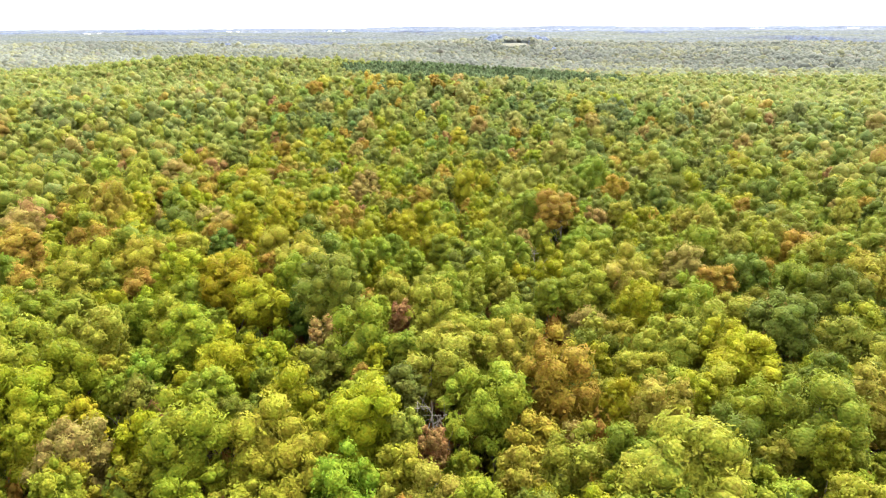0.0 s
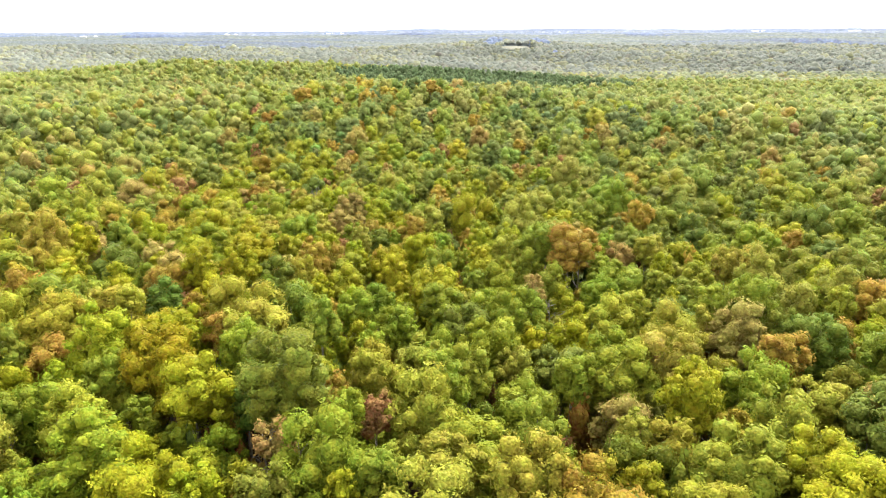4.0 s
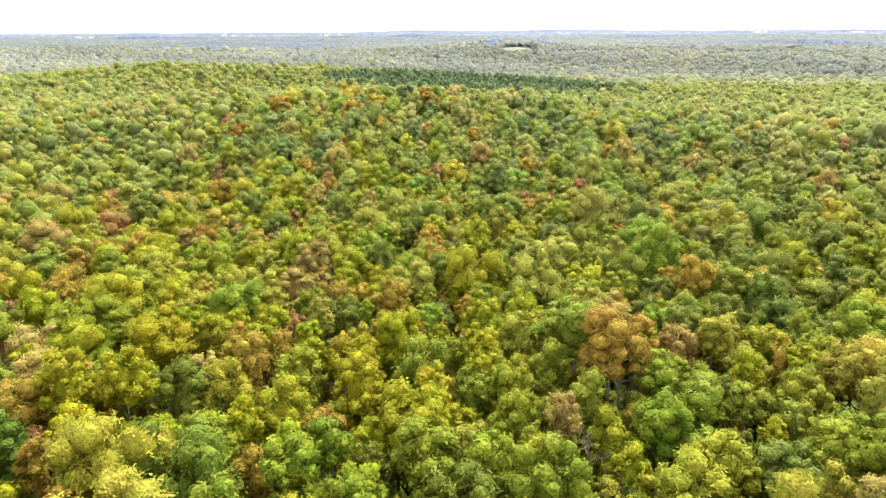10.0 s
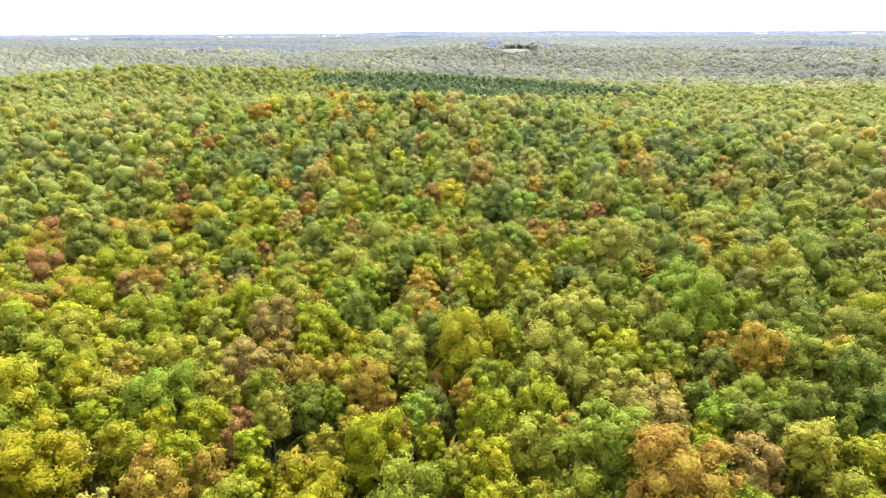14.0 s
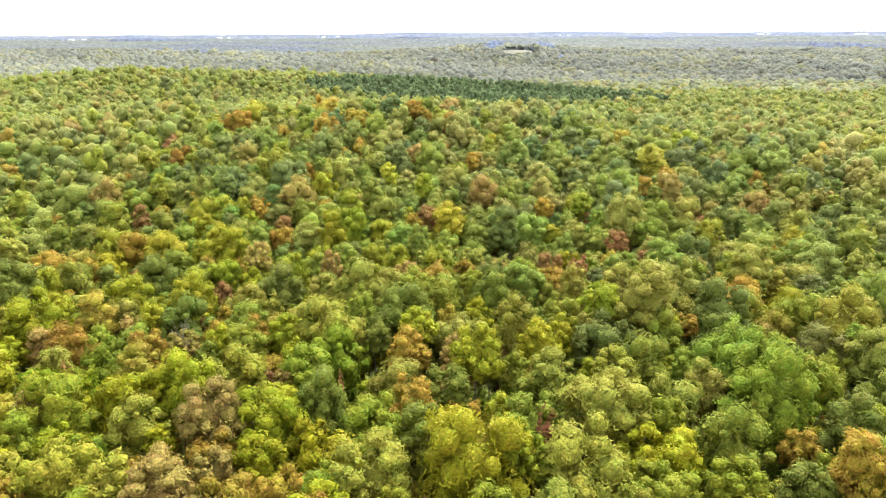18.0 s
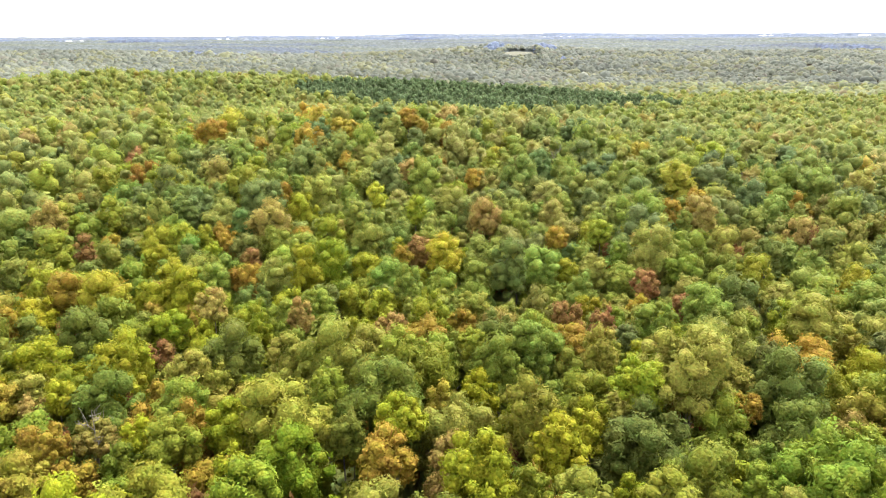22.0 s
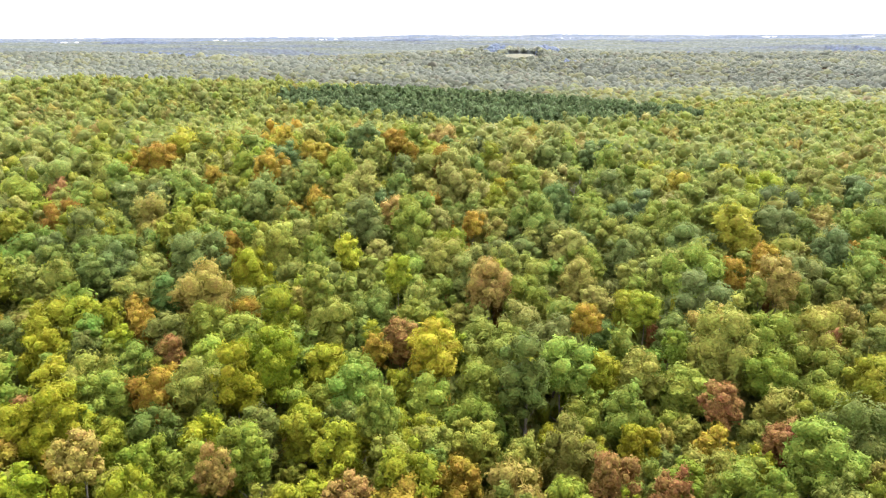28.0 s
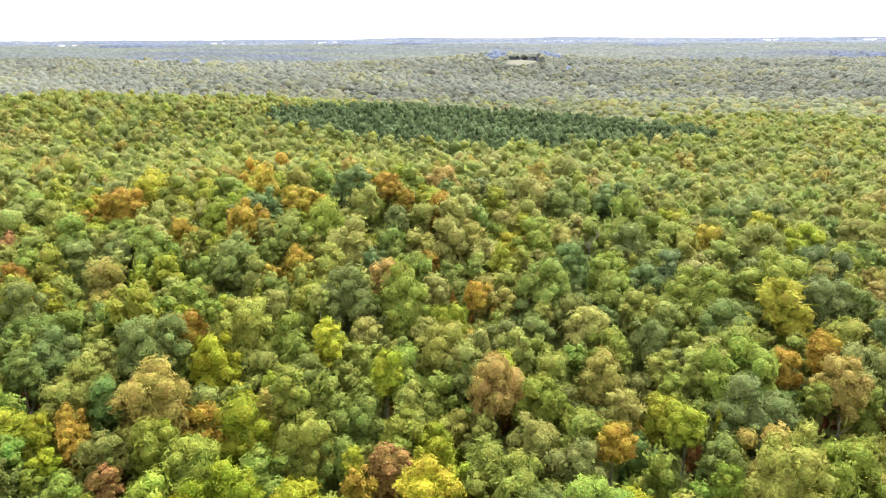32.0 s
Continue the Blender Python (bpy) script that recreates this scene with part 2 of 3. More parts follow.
# ---- kinds of trees: leaf colour, words, share of the unplanned trees ----
KINDS = {
    "green": ((0.134, 0.176, 0.014), "rounded mid-green broadleaf tree in the closed canopy", "green oaks", 0.36, "green_oak"),
    "deep green": ((0.094, 0.126, 0.015), "dense dark green broadleaf tree with shaded flanks", "dark green oaks", 0.13, "dark_green_oak"),
    "pale olive": ((0.176, 0.194, 0.020), "pale olive broadleaf tree with sunlit crown tips", "pale olive oaks", 0.22, "olive_oak"),
    "yellow-green": ((0.172, 0.200, 0.009), "bright yellow-green hickory turning in early autumn", "yellow-green hickories", 0.16, "yellow_hickory"),
    "orange-brown": ((0.245, 0.164, 0.021), "orange-brown broadleaf tree turned by early autumn", "orange-brown trees", 0.075, "orange_tree"),
    "dull red": ((0.215, 0.116, 0.036), "dull red maple with thinning autumn leaves", "dull red maples", 0.018, "red_maple"),
    "tan": ((0.245, 0.186, 0.042), "tan-brown tree with drying sparse leaves", "tan trees", 0.04, "tan_tree"),
    "amber": ((0.165, 0.155, 0.020), "tall broad oak with amber-tipped olive leaves", "amber oaks", 0.0, "amber_oak"),
}
# patches where autumn colour gathers: x, y, radius
AUTUMN = [(-55, 172, 32), (-22, 160, 22), (-66, 215, 28), (-35, 205, 18), (-45, 150, 28), (-38, 195, 30), (-75, 235, 28), (10, 118, 22), (30, 130, 20), (-60, 340, 35), (-20, 105, 20), (-70, 120, 30), (-30, 345, 30), (20, 245, 14)]

TREES = []                          # x, y, crown radius, kind
CELLS = {}


def crowded(x, y, r, touch):
    i, j = int(x // 9), int(y // 9)
    for a in range(i - 1, i + 2):
        for b in range(j - 1, j + 2):
            for u, v, w in CELLS.get((a, b), ()):
                if (u - x) ** 2 + (v - y) ** 2 < (touch * (r + w)) ** 2:
                    return True
    return False


def settle(x, y, r, kind, lift=-0.5):
    TREES.append((x, y, r, kind, lift))
    CELLS.setdefault((int(x // 9), int(y // 9)), []).append((x, y, r))


# single trees that stand out most: x, y, height of the crown's middle, crown radius
NOTED = {
    "dull red": [(28.3, 240.0, 14.2, 2.3), (32.6, 234.2, 12.5, 2.5), (13.4, 226.6, 12.7, 2.2), (18.2, 223.8, 14.0, 2.1), (-39.9, 253.0, 13.9, 1.9), (-57.5, 224.1, 10.5, 2.3), (-8.4, 85.3, 18.3, 1.9)],
    "orange-brown": [(0.0, 293.1, 22.5, 2.0), (-0.4, 285.5, 18.0, 2.2), (-44.9, 334.1, 31.0, 3.4), (-18.0, 331.5, 30.5, 3.0), (-14.5, 329.0, 29.0, 2.4), (46.3, 276.9, 20.3, 2.4), (15.5, 257.8, 16.6, 2.0), (-12.3, 251.7, 16.6, 1.9), (16.4, 134.2, 20.5, 4.0)],
    "tan": [(2.7, 268.8, 18.6, 3.3), (45.1, 268.3, 20.0, 3.2), (-24.5, 226.3, 15.4, 1.8)],
    "deep green": [(-25.9, 331.4, 29.5, 4.6), (-8.9, 200.1, 15.0, 4.6), (6.5, 243.7, 16.6, 3.4), (-17.2, 87.0, 20.0, 4.4)],
    "yellow-green": [(17.9, 198.7, 17.6, 2.5), (-12.1, 131.5, 16.7, 2.9)],
    "pale olive": [(24.0, 201.9, 17.0, 4.8), (31.5, 252.0, 17.5, 4.6), (23.0, 98.6, 18.2, 4.6)],
}
for kind, places in NOTED.items():
    for x, y, z, r in places:
        settle(x, y, r, kind, max(0.05, z + r - float(ground(x, y)) - 14.6 - 1.25 * min(r, 4.5)))


def plant(kind, places):
    """Trees given by their place over level land, moved along the line of sight to the true lie of the land."""
    for x, y, r in places:
        if kind == "dull red" and y > 300:
            continue
        if y > 150:
            ey, ez = (y - 75, 53.4) if y < 250 else (y - 110, 54.5) if y < 305 else (180, 57)
            ty = y
            for _ in range(6):
                k = (ez - 17 - float(ground(x, ty))) / (ez - 17)
                ty = ey + (y - ey) * (0.5 * k + 0.5 * (ty - ey) / (y - ey))
            x, y = x * (ty - ey) / (y - ey), ty
        same = any((x - u) ** 2 + (y - v) ** 2 < 160 for u, v, _, _ in NOTED.get(kind, ())) if kind in ("dull red", "orange-brown", "tan") else False
        if not same and not crowded(x, y, r, 0.62):
            settle(x, y, r, kind, 0.5)


# trees that stand out by colour or size
plant("pale olive", [(-35.0, 53.0, 2.7), (20.1, 63.3, 3.4), (42.7, 67.3, 3.5), (-1.3, 77.3, 3.1), (46.2, 80.4, 3.2), (-46.2, 80.4, 4.1), (-10.0, 94.9, 3.1), (-58.4, 95.4, 5.2), (-5.4, 98.2, 3.4), (58.5, 99.1, 4.4), (-10.7, 100.3, 2.6), (-25.4, 104.6, 4.4), (25.8, 106.5, 4.2), (-30.9, 112.5, 5.2), (19.4, 113.0, 4.8), (32.8, 123.8, 2.4), (6.8, 145.2, 3.2), (-14.2, 145.4, 2.0), (-27.2, 153.3, 2.8), (16.9, 154.7, 3.1), (7.3, 158.2, 3.2), (-7.9, 162.4, 3.4), (9.5, 163.1, 4.0), (-25.5, 179.1, 3.9), (-38.9, 182.7, 3.5), (-18.4, 193.9, 4.8), (-32.0, 205.5, 2.7), (-16.3, 207.6, 5.0), (-22.0, 209.4, 3.3), (29.6, 210.3, 4.6), (-11.9, 211.6, 3.5), (-31.5, 220.5, 2.8)])
plant("pale olive", [(4.5, 223.7, 2.0), (-7.3, 223.7, 2.5), (5.0, 225.9, 2.0), (0.5, 226.6, 2.8), (32.3, 234.7, 3.0), (-30.4, 237.2, 3.8), (-43.1, 239.8, 3.4), (19.5, 242.9, 3.1), (43.9, 251.1, 3.7), (6.8, 256.4, 3.6), (-18.5, 256.6, 3.7), (-7.9, 266.8, 3.3), (18.5, 269.0, 3.0), (-52.4, 272.7, 3.9), (20.3, 274.8, 3.7), (10.7, 277.6, 3.2), (26.8, 282.1, 2.6), (33.9, 284.1, 3.6), (-5.2, 284.9, 3.9), (-36.7, 292.3, 4.3), (18.5, 296.3, 3.8), (60.2, 334.2, 5.2)])
plant("green", [(-25.3, 55.9, 4.4), (34.5, 60.8, 4.8), (28.2, 62.5, 3.4), (-44.8, 70.2, 4.8), (-53.7, 77.0, 4.9), (-12.4, 78.4, 4.6), (24.9, 79.7, 4.0), (-7.3, 83.4, 4.1), (-60.4, 89.0, 4.6), (31.6, 93.6, 3.7), (17.7, 95.9, 3.8), (25.4, 98.1, 3.1), (0.4, 98.2, 2.9), (47.8, 98.8, 4.2), (-8.8, 108.0, 2.6), (-8.6, 112.9, 2.4), (-2.5, 113.5, 2.4), (15.6, 116.4, 3.8), (23.5, 116.7, 3.3), (-23.4, 117.5, 2.7), (34.7, 119.5, 3.2), (6.8, 119.9, 2.3), (19.5, 123.3, 3.1), (5.2, 124.6, 2.8), (29.3, 127.7, 2.2), (34.8, 127.9, 2.7), (-25.8, 128.3, 2.8), (13.2, 128.7, 3.3), (-37.7, 128.9, 3.3), (30.7, 131.4, 4.2), (4.7, 131.7, 2.6), (13.1, 135.6, 2.3)])
plant("green", [(22.2, 135.9, 2.8), (-46.0, 142.0, 4.4), (31.1, 143.4, 2.7), (-5.2, 151.0, 2.4), (-22.3, 153.9, 2.3), (-30.9, 155.0, 2.4), (37.7, 162.8, 3.8), (-50.7, 165.1, 3.3), (24.9, 167.8, 4.1), (4.3, 169.1, 2.7), (-9.6, 170.9, 3.5), (-42.4, 172.0, 4.0), (-25.9, 175.3, 3.1), (-18.1, 181.6, 3.1), (23.8, 191.8, 3.2), (44.4, 199.7, 3.4), (-4.9, 203.8, 4.2), (-3.8, 209.7, 3.1), (23.5, 216.4, 3.8), (-31.5, 224.5, 2.7), (36.5, 232.8, 3.4), (16.2, 233.1, 3.1), (-39.3, 234.5, 3.5), (8.9, 235.0, 2.8), (-4.4, 235.7, 3.4), (-11.9, 236.7, 3.5), (0.5, 238.3, 3.2), (-29.5, 250.3, 3.5), (36.8, 250.9, 4.0), (-9.3, 254.4, 2.3), (1.1, 255.2, 2.6), (-36.3, 256.0, 3.2)])
plant("green", [(8.5, 268.7, 3.3), (8.6, 274.4, 2.7), (36.3, 277.3, 5.2), (-9.9, 279.3, 3.3), (20.9, 289.7, 3.2), (-11.9, 302.9, 4.5), (54.2, 310.3, 5.2), (40.8, 312.9, 5.0), (13.9, 315.2, 4.4), (-36.5, 355.1, 5.0), (67.7, 448.3, 4.4)])
plant("dull red", [(-2.4, 56.7, 1.6), (41.0, 119.7, 1.9), (-24.8, 120.0, 1.7), (40.3, 121.6, 1.7), (-22.5, 145.1, 1.6), (-23.6, 149.8, 1.6), (-65.5, 150.2, 2.2), (-23.1, 151.8, 1.6), (-53.1, 211.6, 1.6), (-50.2, 213.6, 1.9), (12.2, 221.1, 2.6), (17.5, 221.2, 2.0), (29.5, 230.5, 2.9), (-48.5, 234.2, 1.6), (27.6, 238.0, 2.0), (-38.4, 251.8, 1.7), (-39.8, 253.4, 2.1), (-70.8, 253.4, 2.1), (-80.3, 339.3, 2.1), (-69.3, 355.6, 3.0), (-69.3, 367.4, 4.0), (-86.6, 396.0, 2.8)])
plant("tan", [(-36.1, 56.8, 3.4), (41.3, 88.5, 2.5), (-46.5, 128.4, 3.2), (-37.1, 141.7, 2.2), (18.9, 150.8, 3.8), (-27.4, 162.5, 2.4), (-22.4, 162.7, 1.8), (-20.9, 180.7, 1.7), (-77.3, 180.7, 4.0), (-37.8, 193.2, 2.1), (37.1, 193.4, 2.4), (-46.5, 196.8, 1.9), (-26.0, 229.5, 1.6), (33.0, 256.3, 3.5), (64.1, 266.9, 3.3), (-40.5, 267.1, 4.0), (-26.5, 268.4, 2.2), (3.0, 276.1, 3.6), (-3.2, 277.6, 2.4), (50.1, 279.3, 4.1), (-10.9, 410.2, 3.6), (-143.3, 423.3, 5.2)])
plant("yellow-green", [(-9.4, 59.2, 4.3), (-31.2, 59.4, 3.1), (-38.5, 62.2, 2.7), (-45.6, 64.1, 4.2), (-17.5, 65.1, 3.7), (16.8, 66.3, 2.5), (-27.8, 68.2, 3.0), (32.4, 74.2, 3.9), (-28.6, 90.6, 3.8), (1.0, 95.1, 2.9), (-43.8, 100.0, 4.2), (-39.2, 102.4, 3.4), (-35.0, 103.4, 3.4), (8.6, 106.8, 2.3), (-16.5, 117.8, 2.6), (-4.2, 122.5, 3.5), (-1.0, 126.7, 1.8), (-4.0, 131.5, 2.2), (-13.3, 132.0, 3.1), (-45.8, 135.6, 4.0), (-36.9, 136.0, 3.9), (-12.8, 136.6, 3.1), (-40.8, 139.8, 2.5), (-25.7, 140.3, 2.3), (-31.3, 141.0, 2.7), (1.8, 142.3, 2.8), (-26.0, 147.0, 2.8), (23.2, 147.8, 1.6), (1.9, 150.1, 3.1), (-42.0, 153.9, 3.9), (-12.1, 156.9, 2.6), (-19.1, 164.9, 2.7)])
plant("yellow-green", [(-61.0, 171.1, 3.6), (34.1, 182.0, 2.6), (14.1, 183.6, 1.7), (-32.2, 191.1, 2.0), (11.2, 192.5, 2.2), (19.8, 204.9, 2.8), (-41.5, 205.8, 3.5), (-42.3, 210.1, 3.7), (13.0, 216.3, 1.7), (-55.7, 218.5, 2.8), (-40.6, 219.1, 2.9), (42.7, 222.8, 3.3), (26.4, 224.1, 2.3), (-37.3, 224.3, 2.8), (-12.2, 225.6, 2.6), (-11.1, 228.1, 1.7), (16.2, 228.1, 2.1), (-54.4, 229.0, 3.7), (-17.1, 229.8, 2.7), (-42.3, 230.0, 4.1), (-47.0, 253.2, 1.6), (-4.4, 255.0, 2.9), (-4.6, 258.3, 3.2), (-55.0, 258.7, 3.2), (-27.2, 259.8, 3.9), (-41.6, 261.7, 3.1), (-29.6, 263.7, 3.0), (-25.3, 264.9, 2.2), (23.9, 267.8, 2.7), (25.5, 270.0, 2.2), (-13.2, 280.8, 2.9), (-37.7, 281.9, 3.5)])
plant("yellow-green", [(39.6, 284.3, 4.1), (71.6, 338.6, 4.2)])
plant("deep green", [(-21.9, 61.7, 2.4), (-6.1, 66.6, 3.1), (-34.7, 66.8, 3.1), (39.9, 83.3, 4.0), (-22.1, 91.7, 3.2), (50.6, 92.6, 4.5), (43.3, 106.4, 3.7), (0.5, 110.4, 3.2), (-23.9, 111.7, 5.2), (-42.3, 114.4, 2.8), (-29.5, 126.1, 3.7), (28.7, 148.0, 2.8), (-17.1, 150.6, 2.8), (35.7, 152.5, 3.4), (-16.9, 153.6, 1.9), (29.3, 162.1, 2.7), (-4.0, 168.8, 3.3), (36.8, 170.4, 3.1), (-15.5, 175.7, 3.0), (-1.9, 178.4, 2.7), (-13.9, 179.5, 4.3), (-32.5, 187.8, 2.2), (-9.8, 194.2, 3.5), (33.7, 199.4, 4.3), (3.3, 205.6, 3.5), (-28.6, 209.7, 4.2), (2.8, 211.8, 3.2), (32.2, 226.9, 2.8), (36.8, 227.5, 4.9), (-21.4, 228.7, 3.0), (15.0, 251.8, 4.1), (26.5, 255.1, 2.7)])
plant("deep green", [(33.4, 265.5, 5.2), (-22.7, 273.7, 3.6), (-47.8, 281.6, 4.6), (5.3, 291.4, 2.7), (28.1, 294.3, 3.3), (40.6, 296.9, 3.5), (58.5, 302.3, 4.4), (-58.3, 374.1, 4.8), (-38.5, 405.3, 5.2), (-126.3, 423.5, 5.2), (-9.0, 467.5, 4.6)])
plant("amber", [(9.7, 69.0, 5.2)])
plant("orange-brown", [(-11.3, 71.4, 2.0), (36.9, 101.6, 3.0), (-76.5, 110.2, 5.2), (55.5, 117.0, 2.7), (-44.2, 121.8, 2.9), (-14.5, 122.1, 1.7), (-47.5, 123.6, 2.3), (-14.2, 124.7, 1.7), (-22.6, 138.3, 2.4), (11.2, 138.9, 2.0), (-15.6, 139.9, 1.6), (10.7, 142.6, 1.7), (22.5, 143.9, 4.1), (58.1, 147.1, 2.9), (10.1, 147.6, 2.2), (-7.2, 147.7, 1.6), (-11.4, 148.6, 1.8), (21.0, 155.7, 3.3), (-38.5, 157.3, 2.5), (-37.8, 163.1, 1.6), (31.2, 168.0, 2.0), (-50.6, 188.6, 3.4), (28.9, 197.7, 1.6), (-34.6, 201.4, 2.2), (12.2, 208.2, 2.3), (12.6, 211.3, 2.8), (23.5, 227.4, 2.4), (-49.6, 253.4, 2.6), (-12.4, 254.7, 2.0), (-45.8, 256.8, 2.3), (15.5, 260.0, 2.1), (-10.6, 260.3, 2.4)])
plant("orange-brown", [(-48.3, 261.0, 2.2), (16.7, 265.2, 1.9), (1.6, 283.1, 1.7), (52.1, 288.6, 2.9), (-45.0, 289.9, 2.9), (0.4, 291.2, 2.7), (30.6, 292.1, 1.6), (-2.0, 300.6, 2.2), (-0.1, 314.9, 2.4), (50.8, 342.4, 3.4), (-70.7, 351.7, 3.0), (-55.4, 352.0, 4.3), (-96.8, 376.8, 4.4), (-26.8, 405.5, 5.2), (-70.0, 414.1, 4.4), (-67.5, 429.6, 4.1), (-2.1, 447.7, 3.2)])


# gaps round the dead trees
DEAD = [(-19.6, 85.9), (-2.4, 62.2), (-38.9, 194.6), (70.3, 318.6), (21.5, 315.7), (18.7, 141.2), (11.8, 121.9), (10.4, 112.4)]
for x, y in DEAD:
    CELLS.setdefault((int(x // 9), int(y // 9)), []).append((x, y, 1.3))
    CELLS.setdefault((int(x // 9), int((y - 3.6) // 9)), []).append((x, y - 3.6, 1.7))

PINE_EDGE = [(-93, 500), (-82, 484), (-60, 474), (-40, 464), (-12, 457), (13, 459), (36, 471), (65, 482), (96, 493), (112, 510), (108, 535), (60, 545), (0, 548), (-40, 545), (-60, 535), (-80, 524), (-95, 518)]


def inside(x, y, edge):
    odd, (px, py) = False, edge[-1]
    for qx, qy in edge:
        if (qy > y) != (py > y) and x < (px - qx) * (y - qy) / (py - qy) + qx:
            odd = not odd
        px, py = qx, qy
    return odd


rnd = random.Random(11)
NAMES = list(KINDS)


def choose(x, y):
    warm = sum(math.exp(-((x - a) ** 2 + (y - b) ** 2) / (c * c)) for a, b, c in AUTUMN)
    warm = min(warm, 1.2)
    known = 0.8 if abs(x) < 65 and y < 300 else 1.0
    cool = 0.5 + 0.5 * math.sin(x / 37 + 1.3) * math.sin(y / 51 + 0.4)
    share = []
    for n in NAMES:
        s = KINDS[n][3]
        if n in ("orange-brown", "dull red", "tan"):
            s *= (0.5 + 2.2 * warm) * known * (1.0 if y < 250 else 0.6)
        if n == "dull red":
            s *= 0.4 if known < 1 else 0.3
        if n == "yellow-green":
            s *= (0.7 + 0.8 * warm) * (1.3 if x < 0 else 0.55) * (1.6 if y < 230 else 1.0)
        if n in ("deep green", "pale olive"):
            s *= 0.6 + 0.8 * cool
        if n == "deep green":
            s *= (1.0 if x < 15 else 1.25) * (0.6 if y < 150 else 1.0)
        share.append(s)
    return rnd.choices(NAMES, share)[0]


def fill():
    """Close the canopy between the trees that stand out."""
    for big, tries in ((4.3, 5000), (3.5, 14000), (2.8, 40000), (2.2, 60000), (1.8, 50000)):
        for _ in range(tries):
            y = 20 + 640 * math.sqrt(rnd.random())
            x = (rnd.random() * 2 - 1) * (0.67 * y + 24)
            r = big * (0.82 + 0.36 * rnd.random()) * (1.0 - 0.1 * min(1.0, max(0.0, (y - 150) / 110)))
            far = min(1.0, max(0.0, (y - 270) / 70))
            r *= 1.0 + 0.08 * far
            if y > 345 and r < 2.0:
                continue
            if crowded(x, y, r, 0.735 - 0.05 * far) or inside(x, y, PINE_EDGE) or (y > 530 and -40 < x < 116):
                continue
            settle(x, y, r, choose(x, y))


fill()


def tree_height(x, y, r, lift):
    return 14.6 + lift + 1.25 * min(r, 4.5) + 1.1 * math.sin(x / 19 + 0.7) * math.sin(y / 27) + rnd.gauss(0, 0.5 if lift > 0 else 1.9 if y < 290 else 1.2 if y < 345 else 0.8)


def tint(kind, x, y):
    """A tree's leaf colour; autumn is further on over the near and western part. Haze is painted in: lighter, bluer
    leaves with distance.
    """
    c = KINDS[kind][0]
    # v lightens and cool blues the leaves with distance, in place of haze
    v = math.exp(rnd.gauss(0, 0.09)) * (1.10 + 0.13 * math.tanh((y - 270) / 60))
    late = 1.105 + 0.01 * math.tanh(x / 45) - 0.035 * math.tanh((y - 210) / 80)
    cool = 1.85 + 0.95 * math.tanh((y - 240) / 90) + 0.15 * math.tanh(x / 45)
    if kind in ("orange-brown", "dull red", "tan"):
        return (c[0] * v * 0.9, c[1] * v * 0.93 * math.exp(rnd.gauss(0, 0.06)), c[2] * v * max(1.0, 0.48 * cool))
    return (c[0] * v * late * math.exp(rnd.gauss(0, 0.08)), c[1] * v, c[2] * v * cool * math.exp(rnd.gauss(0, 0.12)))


def tree_forms(seed, leaves, size, core, count, forms, lump):
    """Crown and trunk meshes for a crown of radius 3 m and depth 8 m, tip at 0, and for a trunk 17 m tall."""
    out = []
    for k, (wide, deep, peak, solid) in enumerate(forms):
        rng = np.random.default_rng(seed + k)
        cv, cf = crown_shape(rng, count, wide, deep, leaves, size, core, peak, lump, solid=solid)
        tv, tf = trunk_shape(rng, 15.0, 0.24, 4, 2.0)
        out.append((sheet("crown", cv, cf, LEAVES, inner=INNER, inner_faces=(count + 1) * len(BALLS[core][1]), smooth=True), sheet("trunk", tv, tf, BARK, smooth=True)))
    return out


FORMS = [(3.0, 7.6, 1.9, 0.66), (2.9, 8.4, 1.7, 0.62), (3.1, 6.8, 2.2, 0.68), (2.8, 8.8, 1.5, 0.62), (3.1, 7.2, 1.9, 0.62), (3.2, 6.4, 2.3, 0.68)]
CLOSE = tree_forms(100, 900, 0.6, 1, 36, FORMS, 0.28)
MIDDLE = tree_forms(200, 400, 0.85, 1, 20, FORMS, 0.36)


def broadleaf(x, y, r, kind, lift, forms):
    crown, trunk = rnd.choice(forms)
    tall = tree_height(x, y, r, lift)
    root = new(KINDS[kind][4])
    tagged(root, KINDS[kind][1], "tree", KINDS[kind][2])
    root.matrix_basis = pose(x, y, float(ground(x, y)) - 0.05, 0, 0, rnd.random() * 360)
    part("trunk", trunk, root).scale = (0.5 + r / 6, 0.5 + r / 6, tall / 17)
    top = part("crown", crown, root)
    top.matrix_basis = Matrix.Translation((0, 0, tall)) @ Matrix.Diagonal((r / 3, r / 3, r / 3 * rnd.uniform(0.85, 1.2), 1))
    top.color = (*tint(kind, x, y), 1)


HAZED_MEAN = (0.228, 0.240, 0.076)        # leaf colour, paled for haze, on which the mixed woods settle


